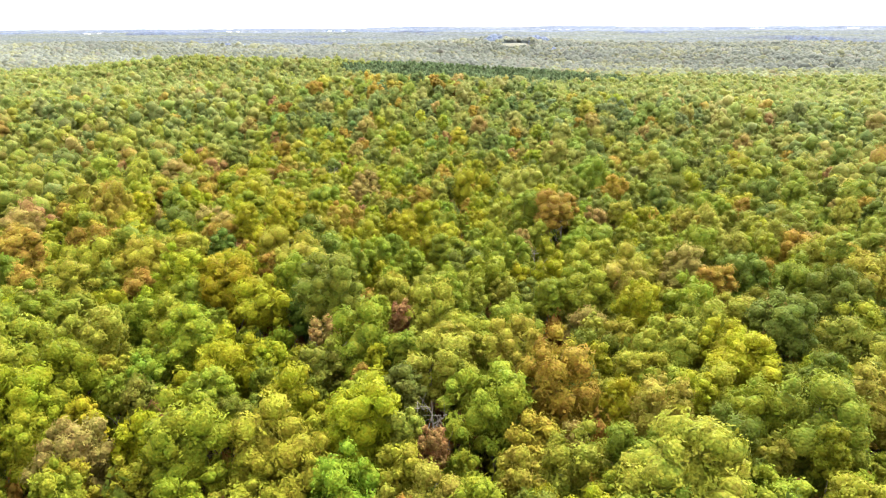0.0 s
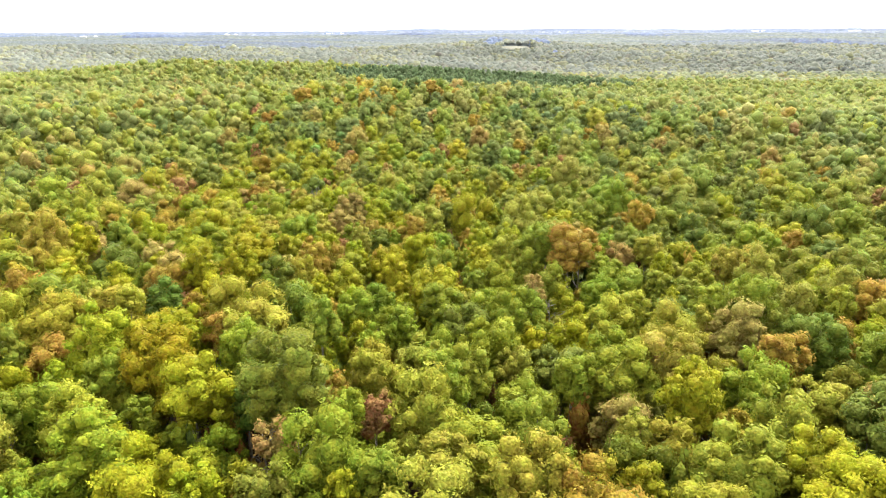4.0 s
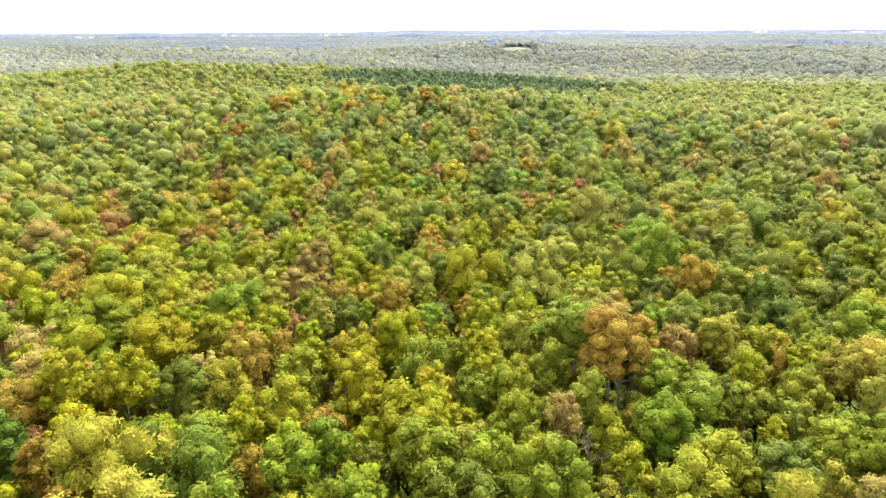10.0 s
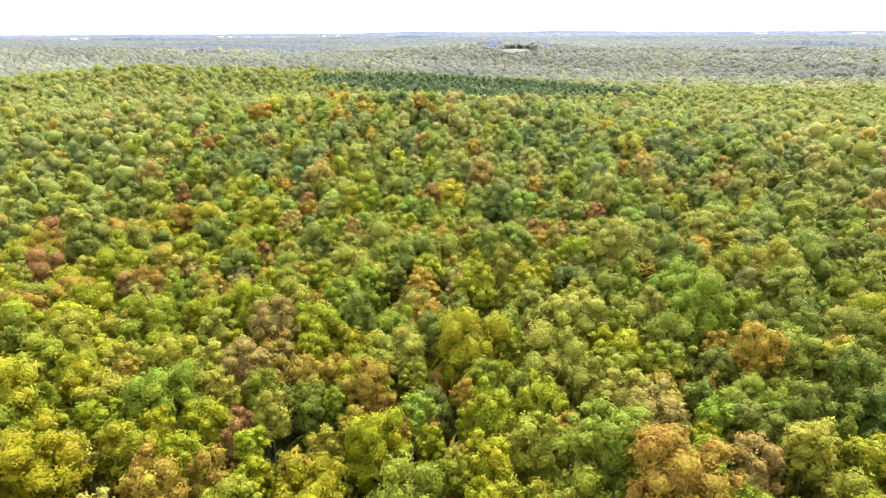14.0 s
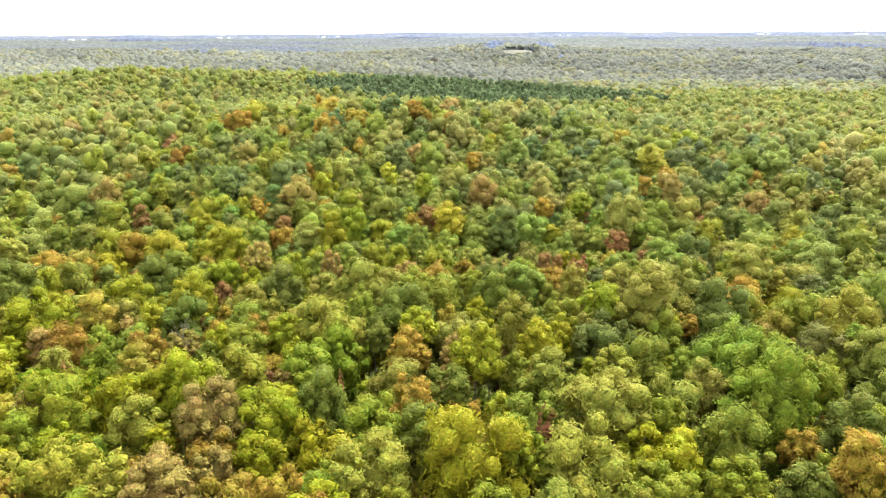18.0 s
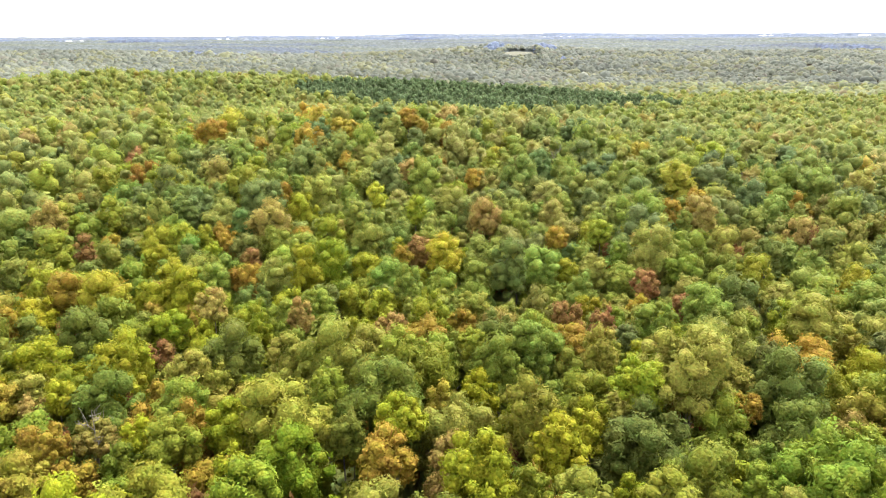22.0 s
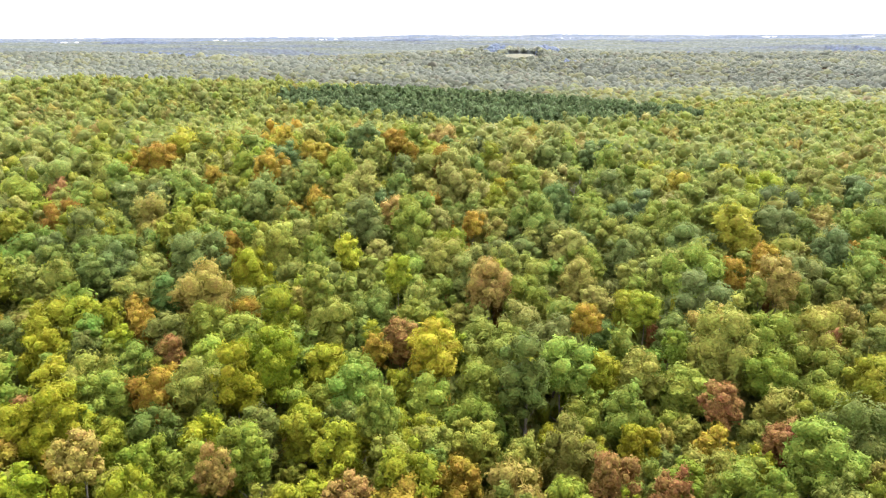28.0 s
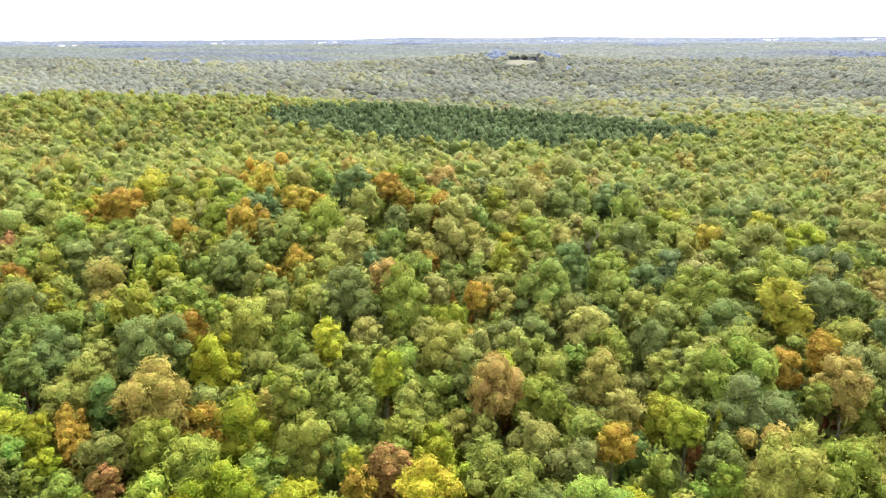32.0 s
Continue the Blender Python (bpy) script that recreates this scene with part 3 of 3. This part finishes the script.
def woods(name, spots, count, leaves, size, lump, label, outer, inner, even, full=0.86, broad=1.0, solid=0.58):
    """Many trees too far off to be told apart singly, joined."""
    kits = []
    for k in range(6):
        rng = np.random.default_rng(300 + k)
        kits.append(crown_shape(rng, count, 3.05, FORMS[k][1], leaves, size, 1, FORMS[k][2] - 0.2, lump, 0.6, full, solid, 0.17))
    core = (count + 1) * len(BALLS[1][1])
    vs, fs, hs, slots, at = [], [], [], [], 0
    for x, y, r, kind, lift in spots:
        v, f = kits[rnd.randrange(6)]
        t = rnd.random() * 6.283
        c, s, k = math.cos(t), math.sin(t), broad * r / 3
        h = k * rnd.uniform(0.85, 1.2)
        w = np.stack([x + k * (c * v[:, 0] - s * v[:, 1]), y + k * (s * v[:, 0] + c * v[:, 1]), float(ground(x, y)) + tree_height(x, y, r, lift) + h * v[:, 2]], axis=1)
        vs.append(w)
        fs.append(f + at)
        # even draws unplanned trees towards the hazed mean, as haze flattens their colours
        hs.append(np.tile(np.array(tint(kind, x, y)) * (1 - even * (lift < 0)) + np.array(HAZED_MEAN) * even * (lift < 0), (len(v), 1)))
        slots.append(np.arange(len(f)) < core)
        at += len(v)
    me = sheet(name, np.concatenate(vs), np.concatenate(fs), outer, np.concatenate(hs), smooth=True, inner=inner, inner_faces=np.concatenate(slots))
    return tagged(new(name, me), label, "woods", kind="stuff")


near = [t for t in TREES if abs(t[0]) < 44 and 42 < t[1] < 240]
chosen = set(near)
mid, tally = [], {n: sum(t[3] == n for t in near) for n in NAMES}
for t in sorted(TREES, key=lambda t: -500 * (t[4] > 0) + max(abs(t[0]) / 0.6, 70) + max(0, t[1] - 240) + 3 * max(0, 42 - t[1])):
    if t not in chosen and abs(t[0]) < 100 and 30 < t[1] < 345 and tally[t[3]] < 300:
        mid.append(t)
        tally[t[3]] += 1
chosen |= set(mid)
rest = [t for t in TREES if t not in chosen]
for t in near:
    broadleaf(*t, CLOSE)
for t in mid:
    broadleaf(*t, CLOSE if t[2] > 4 else MIDDLE)
inner_woods = [t for t in rest if t[1] < 345 and abs(t[0]) < 88]
side_woods = [t for t in rest if t[1] < 345 and abs(t[0]) >= 88]
woods("woodland", inner_woods, 12, 160, 0.95, 0.42, "mixed green and turning broadleaf woodland on the upland", WOOD_LEAVES, WOOD_INNER, 0.1)
woods("woodland", side_woods, 6, 50, 1.15, 0.55, "mixed green broadleaf woodland at the sides of the upland", WOOD_LEAVES, WOOD_INNER, 0.2)
ridge = [t for t in rest if t[1] >= 345]
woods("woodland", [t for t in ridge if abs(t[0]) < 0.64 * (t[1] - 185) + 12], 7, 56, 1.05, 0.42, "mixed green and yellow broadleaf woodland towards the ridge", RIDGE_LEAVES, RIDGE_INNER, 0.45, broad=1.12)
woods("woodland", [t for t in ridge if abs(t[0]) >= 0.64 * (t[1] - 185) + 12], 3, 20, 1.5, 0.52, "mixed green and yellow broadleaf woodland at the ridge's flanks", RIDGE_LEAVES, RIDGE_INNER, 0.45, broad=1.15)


def gap_fill():
    """A bumpy sheet for the crowns of lesser trees, added to lighten the dark gaps in the canopy."""
    rng = np.random.default_rng(77)
    ys = np.arange(120, 800, 2.6)
    us = np.linspace(-1, 1, 240)
    half = 0.66 * ys + 24
    half = np.where(ys < 345, np.minimum(half, 150), half)
    y = ys[:, None] + rng.normal(0, 0.5, (len(ys), len(us)))
    x = us[None, :] * half[:, None] + rng.normal(0, 0.5, (len(ys), len(us)))
    low = np.clip((300 - y) / 90, 0, 1) * 5
    z = ground(x, y) + 9.6 + 3.2 * rng.random(x.shape) - low
    r, c = np.meshgrid(np.arange(len(ys) - 1), np.arange(len(us) - 1), indexing="ij")
    i = (r * len(us) + c).ravel()
    n = len(us)
    hue = np.array([(0.190, 0.216, 0.058)]) * np.exp(rng.normal(0, 0.12, (x.size, 1)))
    f = np.stack([i, i + 1, i + n + 1, i + n], axis=1)
    mid = np.stack([x, y], axis=2).reshape(-1, 2)[i]
    f = f[[not inside(a, b, PINE_EDGE) for a, b in mid]]
    return sheet("lower_trees", np.stack([x, y, z], axis=2).reshape(-1, 3), f, RIDGE_INNER, hue, smooth=False)


tagged(new("lower_trees", gap_fill()), "green sheet for lesser trees, added under the canopy to lighten its gaps", "woods", kind="stuff")

# ---- dead trees ----
def dead_tree(x, y, seed):
    rng = np.random.default_rng(seed)
    root = tagged(new("dead_tree"), "bleached dead tree with bare grey branches", "tree", "dead trees")
    root.matrix_basis = pose(x, y, float(ground(x, y)) - 0.1, 0, 0, rng.random() * 360)
    tall = rng.uniform(15.5, 18.5)
    spine = [np.array([0.5 * math.sin(t * 2.4), 0.4 * math.sin(t * 3.1 + 1), tall * t - 0.2]) for t in (0, 0.2, 0.45, 0.7, 0.88, 1.0)]
    part("trunk", sheet("trunk", *tube(spine, [0.22, 0.18, 0.14, 0.1, 0.06, 0.02], 8), DEAD_WOOD), root)
    for k in range(8):
        t = 0.5 + 0.06 * k
        base = np.array([0.5 * math.sin(t * 2.4), 0.4 * math.sin(t * 3.1 + 1), tall * t - 0.2])
        turn, far = k * 2.4 + rng.random(), (1.35 - t) * rng.uniform(3.0, 4.6)
        tip = base + np.array([math.cos(turn) * far, math.sin(turn) * far, far * rng.uniform(0.5, 0.9)])
        bend = (base + tip) / 2 + rng.normal(0, 0.2, 3)
        twigs = [tube([base, bend, tip], [0.06, 0.04, 0.015], 5)]
        for j in range(4):
            s = base + (tip - base) * (0.4 + 0.15 * j)
            twigs.append(tube([s, s + rng.normal(0, 0.45, 3) + [0, 0, 0.5], s + rng.normal(0, 0.7, 3) + [0, 0, 1.1]], [0.04, 0.03, 0.012], 4))
        part("branch", sheet("branch", *join(twigs), DEAD_WOOD), root)


for k, (x, y) in enumerate(DEAD):
    dead_tree(x, y, 900 + k)


# ---- low trees and shrubs in the gaps ----
def understory():
    kits = [crown_shape(np.random.default_rng(400 + k), 4, 1.6, 4.0, 56, 0.7, 1, 2.0, 0.5) for k in range(5)]
    core = 5 * len(BALLS[1][1])
    tones = [(0.135, 0.16, 0.018), (0.17, 0.19, 0.016), (0.20, 0.11, 0.02), (0.08, 0.11, 0.018), (0.16, 0.08, 0.03), (0.22, 0.15, 0.024)]
    vs, fs, hs, slots, at = [], [], [], [], 0
    for _ in range(4500):
        y = rnd.uniform(34, 300)
        x = rnd.uniform(-1, 1) * min(0.66 * y + 14, 66)
        if crowded(x, y, 0.9, 0.58):
            continue
        v, f = kits[rnd.randrange(5)]
        t, k = rnd.random() * 6.283, rnd.uniform(0.8, 1.25)
        c, s, h = math.cos(t) * k, math.sin(t) * k, rnd.choice((0.8, 1.5, 2.3, 2.9)) * rnd.uniform(0.8, 1.2)
        vs.append(np.stack([x + c * v[:, 0] - s * v[:, 1], y + s * v[:, 0] + c * v[:, 1], float(ground(x, y)) + h * (v[:, 2] + 4.4)], axis=1))
        fs.append(f + at)
        hs.append(np.tile(np.array(rnd.choice(tones)) * math.exp(rnd.gauss(0, 0.2)), (len(v), 1)))
        slots.append(np.arange(len(f)) < core)
        at += len(v)
    return sheet("undergrowth", np.concatenate(vs), np.concatenate(fs), WOOD_LEAVES, np.concatenate(hs), inner=WOOD_INNER, inner_faces=np.concatenate(slots))


tagged(new("undergrowth", understory()), "green and russet saplings and shrubs between the trees", "undergrowth", kind="stuff")

# ---- the pine stand ----
def pine_form(seed, leaves):
    """A slender crown of whorled clumps that tapers to a blunt tip, and its straight trunk."""
    rng = np.random.default_rng(seed)
    bv, bf = BALLS[1]
    pieces = []
    for k in range(6):
        f = k / 5
        r = 2.1 * (1 - f) ** 0.5 + 0.7
        c = np.array([rng.normal(0, 0.25), rng.normal(0, 0.25), 7 + 8.6 * f])
        pieces.append((c + bv * (1 + rng.normal(0, 0.12, (len(bv), 1))) * np.array([r, r, 1.7]), bf))
    cv, cf = crown_shape(rng, 5, 2.3, 11.6, leaves, 1.0, 1, 1.3, 0.4, solid=0.5)
    pieces.append((cv + np.array([0, 0, 18.2]), cf))
    return join(pieces), trunk_shape(rng, 18.0, 0.2, 0, 1)


PINES = []
for k in range(4):
    (cv, cf), (tv, tf) = pine_form(500 + k, 90)
    PINES.append((sheet("crown", cv, cf, NEEDLES, smooth=True), sheet("trunk", tv, tf, BARK), cv, cf))
pine_spots = []
for _ in range(9000):
    x, y = rnd.uniform(-108, 114), rnd.uniform(455, 552)
    if inside(x, y, PINE_EDGE) and not crowded(x, y, 1.9, 0.8):
        CELLS.setdefault((int(x // 9), int(y // 9)), []).append((x, y, 1.9))
        pine_spots.append((x, y))
pine_spots.sort(key=lambda p: p[1])
PINE_HUE = (0.100, 0.138, 0.060)
for x, y in pine_spots[:300]:
    crown, trunk, _, _ = rnd.choice(PINES)
    root = tagged(new("pine_tree"), "narrow dark green planted pine in a dense stand", "tree", "pines of the stand")
    s = 0.98 + 0.18 * rnd.random()
    root.matrix_basis = pose(x, y, float(ground(x, y)) - 0.05, 0, 0, rnd.random() * 360) @ Matrix.Diagonal((s, s, s, 1))
    part("trunk", trunk, root)
    v = math.exp(rnd.gauss(0, 0.15))
    part("crown", crown, root).color = (PINE_HUE[0] * v, PINE_HUE[1] * v, PINE_HUE[2] * v, 1)
vs, fs, hs, at = [], [], [], 0
for x, y in pine_spots[300:]:
    _, _, v, f = rnd.choice(PINES)
    s, t = 0.98 + 0.18 * rnd.random(), rnd.random() * 6.283
    c, q = math.cos(t), math.sin(t)
    vs.append(np.stack([x + s * (c * v[:, 0] - q * v[:, 1]), y + s * (q * v[:, 0] + c * v[:, 1]), float(ground(x, y)) + s * v[:, 2]], axis=1))
    fs.append(f + at)
    hs.append(np.tile(np.array(PINE_HUE) * math.exp(rnd.gauss(0, 0.15)), (len(v), 1)))
    at += len(v)
tagged(new("pine_wood", sheet("pine_wood", np.concatenate(vs), np.concatenate(fs), RIDGE_INNER, np.concatenate(hs))),
       "dark green planted pines behind the front rows", "woods", kind="stuff")

# ---- the valley woods and the far country ----
def in_field(x, y, grow=1.0):
    hit = np.zeros(np.shape(x), bool)
    for a, b, c, d in FIELDS:
        hit |= ((x - a) / (c * grow)) ** 4 + ((y - b) / (d * grow)) ** 4 < 1
    return hit


def meadow(a, b, c, d):
    n = 24
    t = np.arange(n) * 2 * math.pi / n
    rings = [np.stack([a + k * c * np.sign(np.cos(t)) * np.abs(np.cos(t)) ** 0.6, b + k * d * np.sign(np.sin(t)) * np.abs(np.sin(t)) ** 0.6], axis=1) for k in (0.02, 0.4, 0.8, 1.22)]
    p = np.concatenate(rings)
    v = np.column_stack([p, ground(p[:, 0], p[:, 1]) + 1.2])
    f = [(r * n + i, r * n + (i + 1) % n, (r + 1) * n + (i + 1) % n, (r + 1) * n + i) for r in range(3) for i in range(n)]
    return sheet("meadow", v, f, MEADOW, smooth=True)


for f in FIELDS:
    tagged(new("meadow", meadow(*f)), "pale dry hay meadow between distant woods", "field", "far meadows", "structure")


# belts of dark cedars in the far country, painted blue for haze: x, y, half width, half depth
BELTS = [(34, 1212, 19, 34), (108, 1240, 17, 40), (122, 1095, 9, 16), (-420, 1270, 62, 42), (-520, 1360, 60, 40), (330, 1370, 34, 40), (650, 1385, 26, 40), (598, 1400, 16, 30), (552, 2400, 70, 70), (-220, 2900, 90, 80), (-1200, 2700, 120, 80)]


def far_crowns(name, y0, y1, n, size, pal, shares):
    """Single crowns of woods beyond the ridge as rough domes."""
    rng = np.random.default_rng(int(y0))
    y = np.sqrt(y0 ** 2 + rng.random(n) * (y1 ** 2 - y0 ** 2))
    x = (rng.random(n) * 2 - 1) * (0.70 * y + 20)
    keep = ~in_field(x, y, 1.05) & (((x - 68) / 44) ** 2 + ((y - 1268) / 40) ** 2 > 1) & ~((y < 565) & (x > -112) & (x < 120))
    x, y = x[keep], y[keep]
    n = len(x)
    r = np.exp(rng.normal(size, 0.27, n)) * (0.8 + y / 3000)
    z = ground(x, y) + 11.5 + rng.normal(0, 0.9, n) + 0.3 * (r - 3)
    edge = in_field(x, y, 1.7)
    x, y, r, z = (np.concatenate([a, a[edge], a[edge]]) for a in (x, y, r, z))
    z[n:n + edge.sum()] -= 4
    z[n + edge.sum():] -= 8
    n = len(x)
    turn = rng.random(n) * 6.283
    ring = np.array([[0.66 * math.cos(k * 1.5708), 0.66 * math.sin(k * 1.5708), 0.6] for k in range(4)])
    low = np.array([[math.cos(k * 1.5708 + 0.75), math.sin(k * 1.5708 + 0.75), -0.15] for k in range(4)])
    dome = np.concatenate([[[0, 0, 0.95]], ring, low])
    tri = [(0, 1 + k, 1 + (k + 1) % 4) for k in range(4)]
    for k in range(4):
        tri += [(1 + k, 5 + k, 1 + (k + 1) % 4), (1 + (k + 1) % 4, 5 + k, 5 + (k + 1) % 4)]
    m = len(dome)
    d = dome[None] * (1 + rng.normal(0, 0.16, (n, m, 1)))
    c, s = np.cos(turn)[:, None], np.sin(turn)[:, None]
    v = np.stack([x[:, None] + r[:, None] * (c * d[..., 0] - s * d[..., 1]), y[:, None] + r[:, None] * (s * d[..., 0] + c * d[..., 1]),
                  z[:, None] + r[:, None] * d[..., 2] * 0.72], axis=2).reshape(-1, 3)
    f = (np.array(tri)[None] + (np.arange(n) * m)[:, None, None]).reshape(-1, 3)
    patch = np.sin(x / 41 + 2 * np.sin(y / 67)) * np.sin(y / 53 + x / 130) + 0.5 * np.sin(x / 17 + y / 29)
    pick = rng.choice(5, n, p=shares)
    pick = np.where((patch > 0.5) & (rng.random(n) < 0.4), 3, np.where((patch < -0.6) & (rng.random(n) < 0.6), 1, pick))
    # shading of hill slopes, painted in as broad lighter and darker patches
    slope_shade = np.sin(x / 120 + 1.7 * np.sin(y / 150)) * np.sin(y / 95 + x / 210)
    hue = np.array(pal)[pick] * np.exp(rng.normal(0, 0.06, (n, 1)) + 0.2 * slope_shade[:, None])
    # crowns in the belts take a light blue that stands for haze
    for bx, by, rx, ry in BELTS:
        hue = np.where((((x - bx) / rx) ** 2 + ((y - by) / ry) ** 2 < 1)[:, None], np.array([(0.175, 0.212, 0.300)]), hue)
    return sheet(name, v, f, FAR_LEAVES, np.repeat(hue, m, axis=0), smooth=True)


# both palettes hold painted haze: pale in the valley, greyer across it
SHARES = [0.36, 0.25, 0.22, 0.11, 0.06]
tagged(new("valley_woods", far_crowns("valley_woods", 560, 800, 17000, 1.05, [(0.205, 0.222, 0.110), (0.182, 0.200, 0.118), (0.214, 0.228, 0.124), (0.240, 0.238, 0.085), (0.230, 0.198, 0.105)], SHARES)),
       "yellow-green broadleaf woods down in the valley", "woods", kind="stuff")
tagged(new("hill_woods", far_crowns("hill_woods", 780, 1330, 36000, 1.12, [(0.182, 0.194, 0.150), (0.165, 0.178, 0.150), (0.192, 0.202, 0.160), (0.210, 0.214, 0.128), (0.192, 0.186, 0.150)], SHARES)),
       "broadleaf woods across the valley, haze painted in as grey-green leaves", "woods", kind="stuff")


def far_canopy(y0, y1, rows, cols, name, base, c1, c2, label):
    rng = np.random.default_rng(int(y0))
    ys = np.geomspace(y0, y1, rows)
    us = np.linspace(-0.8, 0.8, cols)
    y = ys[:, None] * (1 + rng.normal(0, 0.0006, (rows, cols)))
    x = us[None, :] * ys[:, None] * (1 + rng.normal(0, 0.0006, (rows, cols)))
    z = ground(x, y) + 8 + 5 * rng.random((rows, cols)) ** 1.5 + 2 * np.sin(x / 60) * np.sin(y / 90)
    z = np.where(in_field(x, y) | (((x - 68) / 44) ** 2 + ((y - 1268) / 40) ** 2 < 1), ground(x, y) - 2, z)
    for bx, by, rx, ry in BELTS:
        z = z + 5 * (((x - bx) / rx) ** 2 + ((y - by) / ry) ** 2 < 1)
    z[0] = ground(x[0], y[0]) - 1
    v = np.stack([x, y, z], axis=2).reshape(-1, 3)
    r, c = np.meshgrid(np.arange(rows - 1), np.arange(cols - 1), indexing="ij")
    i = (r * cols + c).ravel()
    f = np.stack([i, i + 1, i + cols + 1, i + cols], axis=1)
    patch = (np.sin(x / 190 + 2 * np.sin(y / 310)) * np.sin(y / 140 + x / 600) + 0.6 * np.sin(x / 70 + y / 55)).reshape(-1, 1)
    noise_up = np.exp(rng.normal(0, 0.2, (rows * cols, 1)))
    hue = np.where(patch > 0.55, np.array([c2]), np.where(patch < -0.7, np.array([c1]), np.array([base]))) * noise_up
    # belt canopy is coloured blue, as haze would turn it
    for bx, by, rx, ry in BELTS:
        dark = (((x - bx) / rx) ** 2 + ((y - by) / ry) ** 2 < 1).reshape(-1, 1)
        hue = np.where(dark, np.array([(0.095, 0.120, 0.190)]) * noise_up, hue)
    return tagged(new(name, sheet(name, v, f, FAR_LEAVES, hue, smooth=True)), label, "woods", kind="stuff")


# leaf colours carry the haze: grey-blue first, bluer towards the horizon
far_canopy(1300, 3000, 170, 500, "far_woods", (0.128, 0.146, 0.146), (0.105, 0.124, 0.158), (0.142, 0.158, 0.134), "distant woods on rolling hills with haze in their leaf colour")
far_canopy(2950, 4800, 90, 420, "horizon_woods", (0.136, 0.162, 0.220), (0.108, 0.138, 0.216), (0.166, 0.186, 0.205), "woods along the horizon, painted faint blue-grey for haze")


# ---- distant farm buildings ----
def farmhouse(x, y, w, d, h, turn):
    root = tagged(new("farm_building"), "small white farm building with a pale roof", "building", "farm buildings on the horizon")
    root.matrix_basis = pose(x, y, float(ground(x, y)) + 1.2, 0, 0, turn)
    body = np.array([(sx * w / 2, sy * d / 2, z) for z in (-1.5, h) for sx, sy in ((-1, -1), (1, -1), (1, 1), (-1, 1))] + [(-w / 2, 0, h * 1.55), (w / 2, 0, h * 1.55)])
    part("wall", sheet("wall", body, np.array([(0, 1, 5), (0, 5, 4), (1, 2, 6), (1, 6, 5), (2, 3, 7), (2, 7, 6), (3, 0, 4), (3, 4, 7), (4, 8, 7), (5, 6, 9)]), SIDING), root)
    o, t = 0.6, 0.3
    rf, tri = [], []
    for s in (-1, 1):
        k = len(rf)
        rf += [(sx * (w / 2 + o), yy, zz) for sx in (-1, 1) for yy, zz in ((s * (d / 2 + o), h - 0.4), (0, h * 1.55 + 0.05), (0, h * 1.55 + 0.05 + t), (s * (d / 2 + o), h - 0.4 + t))]
        tri += [(k, k + 1, k + 5, k + 4), (k + 2, k + 3, k + 7, k + 6), (k, k + 3, k + 2, k + 1), (k + 4, k + 5, k + 6, k + 7), (k, k + 4, k + 7, k + 3), (k + 1, k + 2, k + 6, k + 5)]
    part("roof", sheet("roof", rf, tri, METAL_ROOF), root)
    for i in range(3):
        wx = (i - 1) * w / 3.4
        q = [(wx - 0.9, -d / 2 - 0.05, h * 0.3), (wx + 0.9, -d / 2 - 0.05, h * 0.3), (wx + 0.9, -d / 2 - 0.05, h * 0.75), (wx - 0.9, -d / 2 - 0.05, h * 0.75)]
        q += [(a, b + 0.06, c) for a, b, c in q]
        part("window", sheet("window", q, [(0, 1, 2, 3), (0, 4, 5, 1), (1, 5, 6, 2), (2, 6, 7, 3), (3, 7, 4, 0)], GLASS), root)


for x, y, w, d in ((350, 3500, 14, 9), (372, 3560, 10, 7), (394, 3480, 18, 9), (407, 3600, 9, 7), (428, 3530, 13, 8), (452, 3640, 9, 7), (470, 3500, 11, 8), (500, 3590, 8, 6), (330, 3620, 9, 6),
                   (-690, 3470, 70, 14), (-640, 3520, 16, 10), (1290, 3470, 60, 14), (1345, 3510, 18, 10), (1830, 3670, 70, 14), (1885, 3720, 16, 9), (-1620, 2980, 22, 11), (-1590, 3020, 12, 8),
                   (-1160, 3390, 26, 11), (-1130, 3430, 12, 8), (2140, 3490, 50, 13)):
    farmhouse(x, y, min(w, 34), d, 4.2, (x * 7) % 40 - 20)


# ---- woods beside and behind the flight ----
def outskirts():
    spots = []
    for big, tries in ((3.8, 14000), (2.9, 30000), (2.3, 26000)):
        for _ in range(tries):
            x, y = rnd.uniform(-190, 190), rnd.uniform(-130, 300)
            r = big * (0.82 + 0.36 * rnd.random())
            if (y > 20 and abs(x) < 0.67 * y + 20) or crowded(x, y, r, 0.72):
                continue
            CELLS.setdefault((int(x // 9), int(y // 9)), []).append((x, y, r))
            spots.append((x, y, r, choose(x, y), -0.5))
    return spots


woods("woodland", outskirts(), 3, 12, 1.6, 0.62, "mixed green and yellow broadleaf woodland of the wider upland", WOOD_LEAVES, WOOD_INNER, 0.2, 0.9, 1.15)
